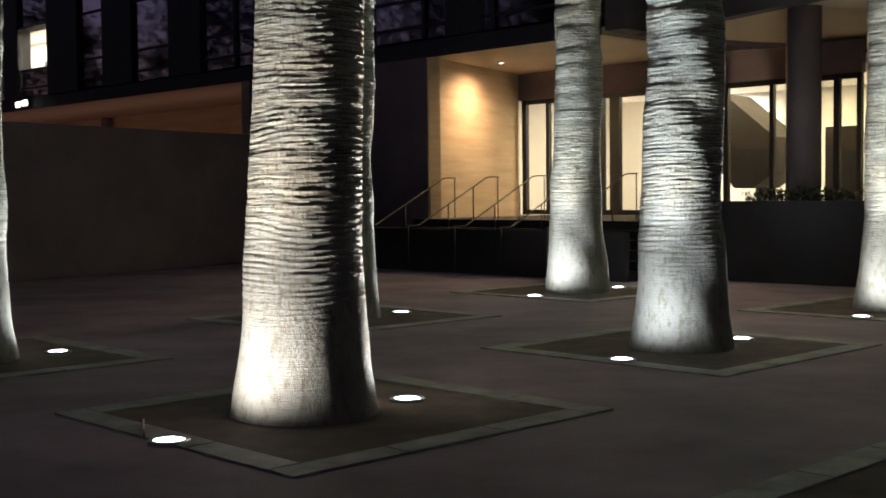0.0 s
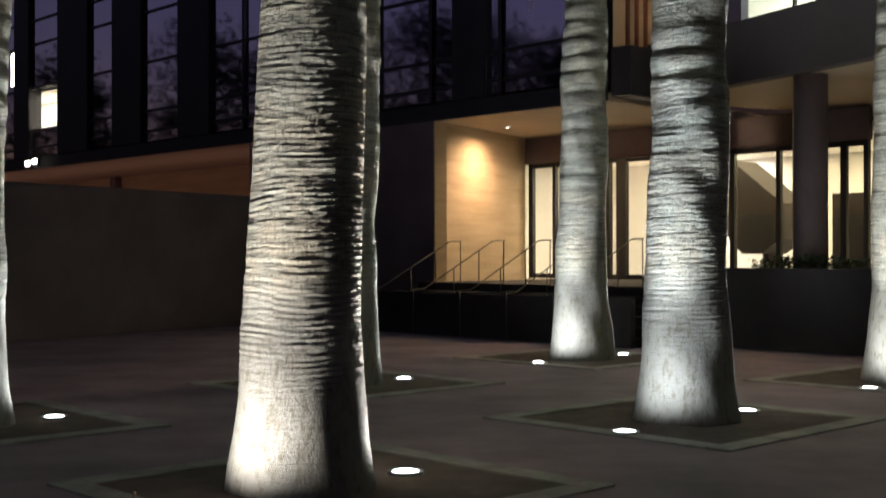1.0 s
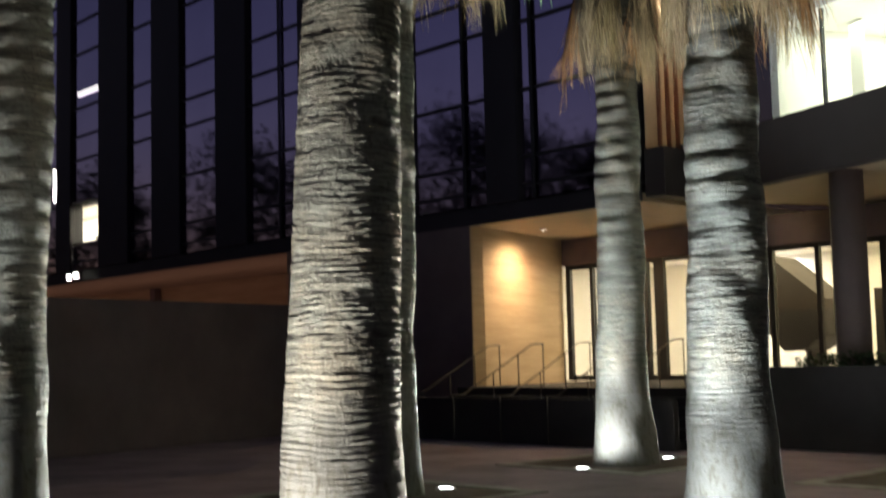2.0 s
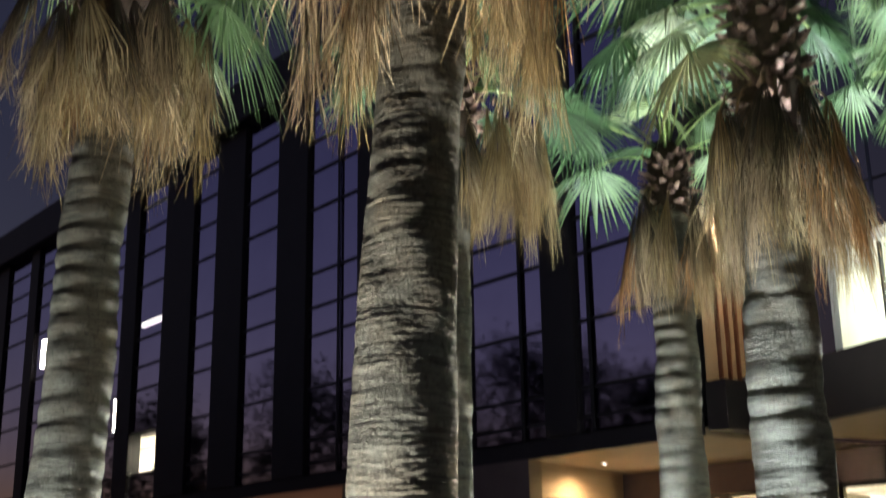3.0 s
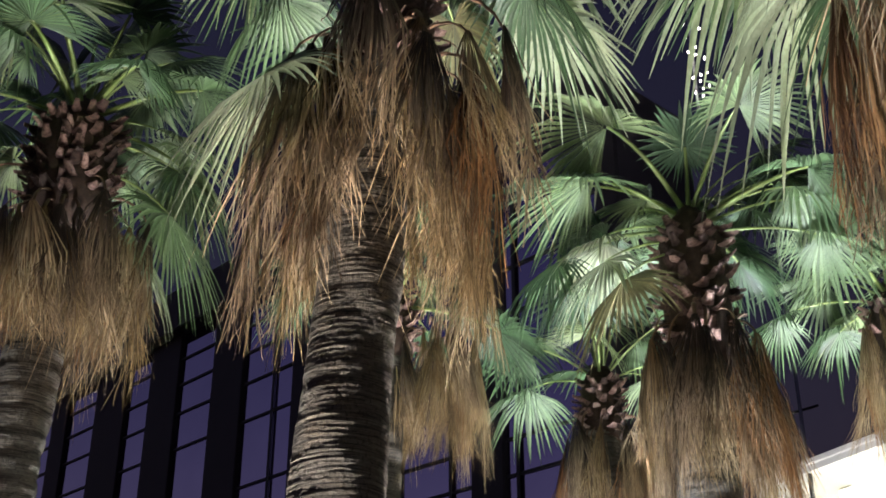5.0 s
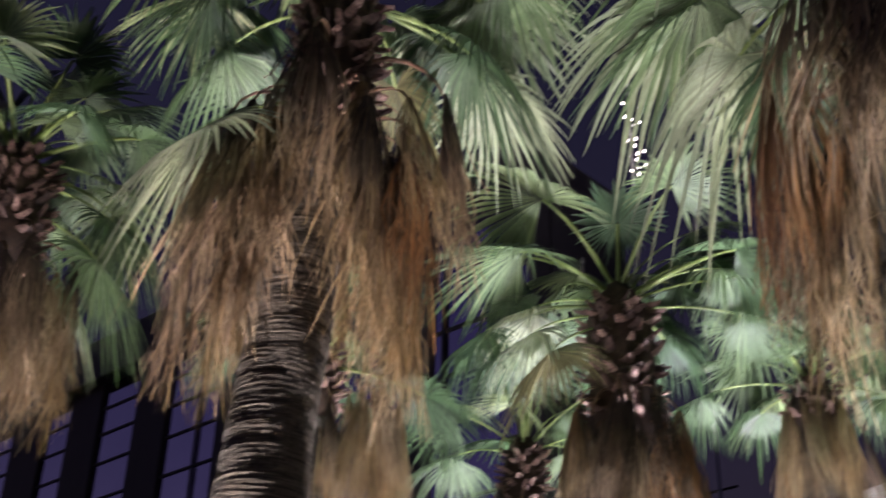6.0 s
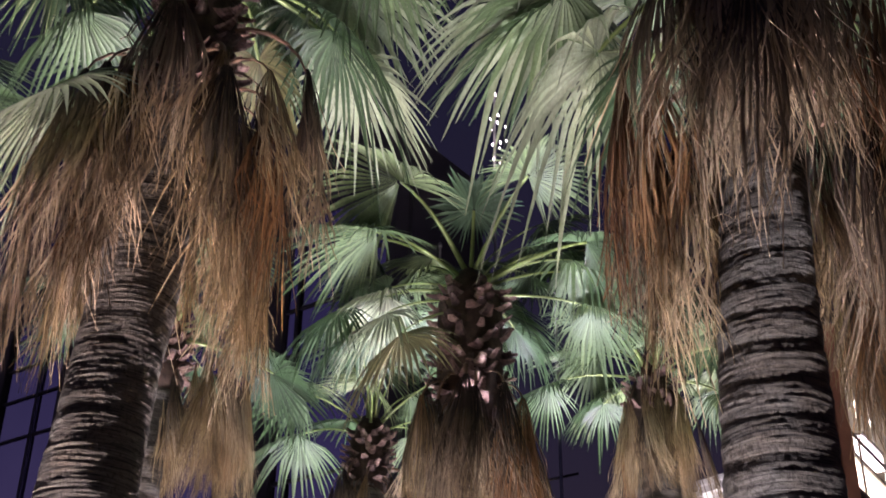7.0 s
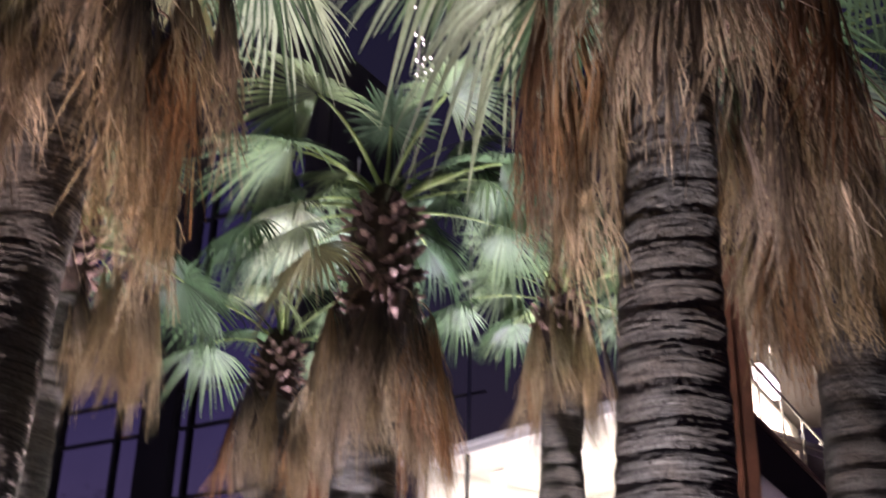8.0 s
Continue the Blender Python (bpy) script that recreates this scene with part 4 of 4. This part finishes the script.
def palm(x, y, lean, top, boot_len, skirt_low, seed, dz=0.02, sides=56, greens=26, deads=30, girth=1.0, ledges=0.95, low=1.0,
         pitch=0.24, spread=1.0, bias=0.0, dark=0.35, collar=0.30, high=6, front=0.0, extras=(), hangers=()):
    """A fan palm: trunk, leaf-base collar, skirt of dead fronds, green crown. top: height of the growing point.
    spread: width of the skirt; bias: its shift to one side; dark: share of dark folded fronds in it."""
    r = random.Random(seed)
    turn = -math.degrees(math.atan2(x, y))
    th = empty("fan_palm", pose(x, y, 0, 0, 0, turn), "tall fan palm, ringed grey trunk, shaggy brown skirt, lit from below", "palm tree", "palms in the plaza")
    cx = lean * ((top - 0.4) / 8.0) ** 1.5
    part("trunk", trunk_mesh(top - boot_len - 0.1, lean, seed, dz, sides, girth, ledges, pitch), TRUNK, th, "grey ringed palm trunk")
    # fibrous core under the leaf bases
    z0 = top - boot_len - 0.45
    part("crown_core", tube([(cx, 0, z0), (cx, 0, z0 + 0.3), (cx, 0, top - 0.25), (cx, 0, top), (cx, 0, top + 0.25)], [0.26, collar + 0.03, collar + 0.03, 0.24, 0.06], 20), FIBRE, th, "dark fibrous crown core")
    nb = int(84 * boot_len / 0.9 * collar / 0.3)
    for i in range(nb):
        az = i * 137.5 + r.uniform(-22, 22)
        z = top - 0.1 - boot_len * (i / nb) + r.uniform(-0.04, 0.04)
        ob = part("leaf_base", r.choice(BASES), None, th)
        ob.matrix_basis = pose(cx, 0, z) @ pose(0, 0, 0, 0, 0, az) @ pose(collar, 0, 0, r.uniform(-20, 20), r.uniform(-15, 35), r.uniform(-15, 15)) @ Matrix.Diagonal((r.uniform(0.5, 1.0), r.uniform(0.6, 1.15), r.uniform(0.6, 1.0), 1))
    for i in range(deads):
        az = i * 137.5 + r.uniform(-20, 20)
        f = (i + 0.5) / deads
        kind = "tight" if f < 0.3 else "mid" if f < 0.7 else "wide"
        u = r.random()
        tone = "dark" if u < dark * (0.5 + f) else "rust" if u > 0.9 else "straw"
        hang = skirt_low + 1.75
        z = hang + max(0.1, top - boot_len + 0.15 - hang) * f + r.uniform(-0.12, 0.12)
        if 228 < az % 360 < 318:
            z += front * (1 - f)                         # the skirt is worn away over this side of the trunk
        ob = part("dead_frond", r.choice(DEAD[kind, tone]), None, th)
        sc = r.uniform(0.75, 1.15)
        ob.matrix_basis = pose(cx + bias, 0, z) @ pose(0, 0, 0, 0, 0, az) @ pose(0.22, 0, 0, r.uniform(-11, 11), r.uniform(-8, 6), r.uniform(-30, 30)) @ Matrix.Diagonal((sc * spread * r.uniform(0.85, 1.3), sc * (0.4 + 0.6 * spread) * r.uniform(0.9, 1.4), sc, 1))
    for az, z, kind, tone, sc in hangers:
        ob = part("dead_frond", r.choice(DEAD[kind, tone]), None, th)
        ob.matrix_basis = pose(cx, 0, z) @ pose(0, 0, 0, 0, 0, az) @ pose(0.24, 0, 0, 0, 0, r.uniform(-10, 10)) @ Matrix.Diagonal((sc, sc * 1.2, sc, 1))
    for i in range(greens):
        az = i * 137.5 + r.uniform(-14, 14)
        if front and 238 < az % 360 < 302:
            continue
        f = (i + 0.5) / greens
        e = ELEV[min(high, int(low + f * (high + 1 - low)))]
        z = top - 0.12 + 0.3 * f
        ob = part("frond", r.choice(FADED[e] if e in FADED and r.random() < 0.3 else FRONDS[e]), None, th)
        ob.matrix_basis = pose(cx, 0, z) @ pose(0, 0, 0, 0, 0, az) @ pose(0.10 * (1 - f), 0, 0, r.uniform(-28, 28), r.uniform(-7, 7), 0) @ Matrix.Scale(r.uniform(0.85, 1.25), 4)
    for az, mesh, sc, rise in extras:
        ob = part("frond", mesh, None, th)
        ob.matrix_basis = pose(cx, 0, top + rise) @ pose(0, 0, 0, 0, 0, az) @ pose(0, 0, 0, r.uniform(-4, 4)) @ Matrix.Scale(sc, 4)
    return th


palm(*TREES["a"], 0.38, 9.15, 1.45, 5.15, 11, 0.006, 120, girth=1.06, ledges=0.6, front=0.6, deads=22, greens=28,
     extras=((10, UPLIT[26][0], 1.3, 0.05), (-8, UPLIT[10][0], 1.3, 0.0), (32, FRONDS[42][0], 1.3, 0.05), (18, UPLIT[-4][3], 1.35, 0.0), (-20, UPLIT[26][2], 1.4, 0.0), (196, UPLIT[-22][1], 1.15, -1.2)),
     hangers=((256, 8.35, "wide", "dark", 1.05), (292, 7.9, "mid", "straw", 1.1), (342, 8.35, "wide", "dark", 1.2), (203, 7.75, "wide", "dark", 1.15),
              (228, 7.75, "wide", "dark", 1.05), (322, 7.6, "wide", "rust", 1.0), (300, 7.3, "mid", "straw", 1.1), (215, 7.2, "mid", "dark", 1.0),
              (186, 7.15, "wide", "dark", 1.1), (170, 7.1, "mid", "straw", 1.1), (205, 6.95, "mid", "dark", 1.05), (350, 7.0, "mid", "straw", 1.1), (10, 7.1, "mid", "straw", 1.1), (332, 6.9, "mid", "straw", 1.05)))
palm(*TREES["b"], 0.16, 7.90, 1.40, 4.55, 12, 0.008, 80, girth=1.06, ledges=1.4, low=2.2, high=4, front=0.05, greens=22, deads=34, spread=0.58, dark=0.5, collar=0.33,
     extras=((268, YOUNG, 1.0, -0.08), (75, FRONDS[58][1], 1.0, 0.0), (125, FRONDS[58][2], 1.1, 0.0), (30, FRONDS[58][0], 1.0, 0.0), (195, UPLIT[-4][2], 1.0, -0.2), (176, UPLIT[10][0], 0.95, -0.1),
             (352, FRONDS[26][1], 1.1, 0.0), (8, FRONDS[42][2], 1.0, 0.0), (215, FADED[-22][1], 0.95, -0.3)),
     hangers=((262, 6.75, "mid", "dark", 0.95), (300, 6.7, "mid", "dark", 0.95), (330, 6.6, "mid", "rust", 1.0), (225, 6.6, "mid", "straw", 1.0)))
palm(*TREES["c"], 0.12, 8.70, 0.85, 5.75, 13, 0.010, 64, girth=1.07, greens=15, deads=34, ledges=1.6, low=3.0, spread=0.66, dark=0.4)
palm(*TREES["d"], 0.26, 8.50, 0.60, 6.00, 14, 0.012, 56, greens=20, deads=32, ledges=1.4, low=1.6, spread=0.6, bias=0.6, dark=0.12)
palm(*TREES["e"], 0.26, 9.20, 1.15, 5.85, 15, 0.011, 64, ledges=1.3, greens=26, deads=36, low=1.6, spread=0.95, dark=0.35, collar=0.42,
     extras=((340, FRONDS[-22][1], 1.2, -0.6), (5, UPLIT[-22][0], 1.0, -0.9), (350, FRONDS[-4][2], 1.2, -0.3)),
     hangers=((265, 7.9, "mid", "dark", 1.1), (310, 7.9, "mid", "dark", 1.1), (340, 7.7, "wide", "straw", 1.0)))
palm(*TREES["f"], 0.10, 8.55, 0.55, 6.45, 16, 0.014, 56, greens=20, deads=26, low=1.6, spread=0.45, dark=0.3)
palm(*TREES["g"], 0.40, 7.45, 0.80, 4.15, 17, 0.009, 84, girth=0.88, ledges=0.85, pitch=0.19, spread=0.85, dark=0.6, front=1.5,
     extras=((174, UPLIT[10][0], 1.4, 0.05), (160, UPLIT[-4][0], 1.25, 0.05)),
     hangers=((185, 6.9, "wide", "rust", 1.05), (200, 6.3, "mid", "straw", 1.1), (212, 5.9, "mid", "straw", 1.0), (262, 7.3, "wide", "dark", 1.0), (285, 7.3, "wide", "dark", 1.0), (315, 7.0, "wide", "rust", 1.1), (240, 7.3, "wide", "dark", 1.0)))
palm(*TREES["h"], 0.0, 8.70, 0.80, 4.75, 18, 0.014, 56, deads=38, spread=1.0)
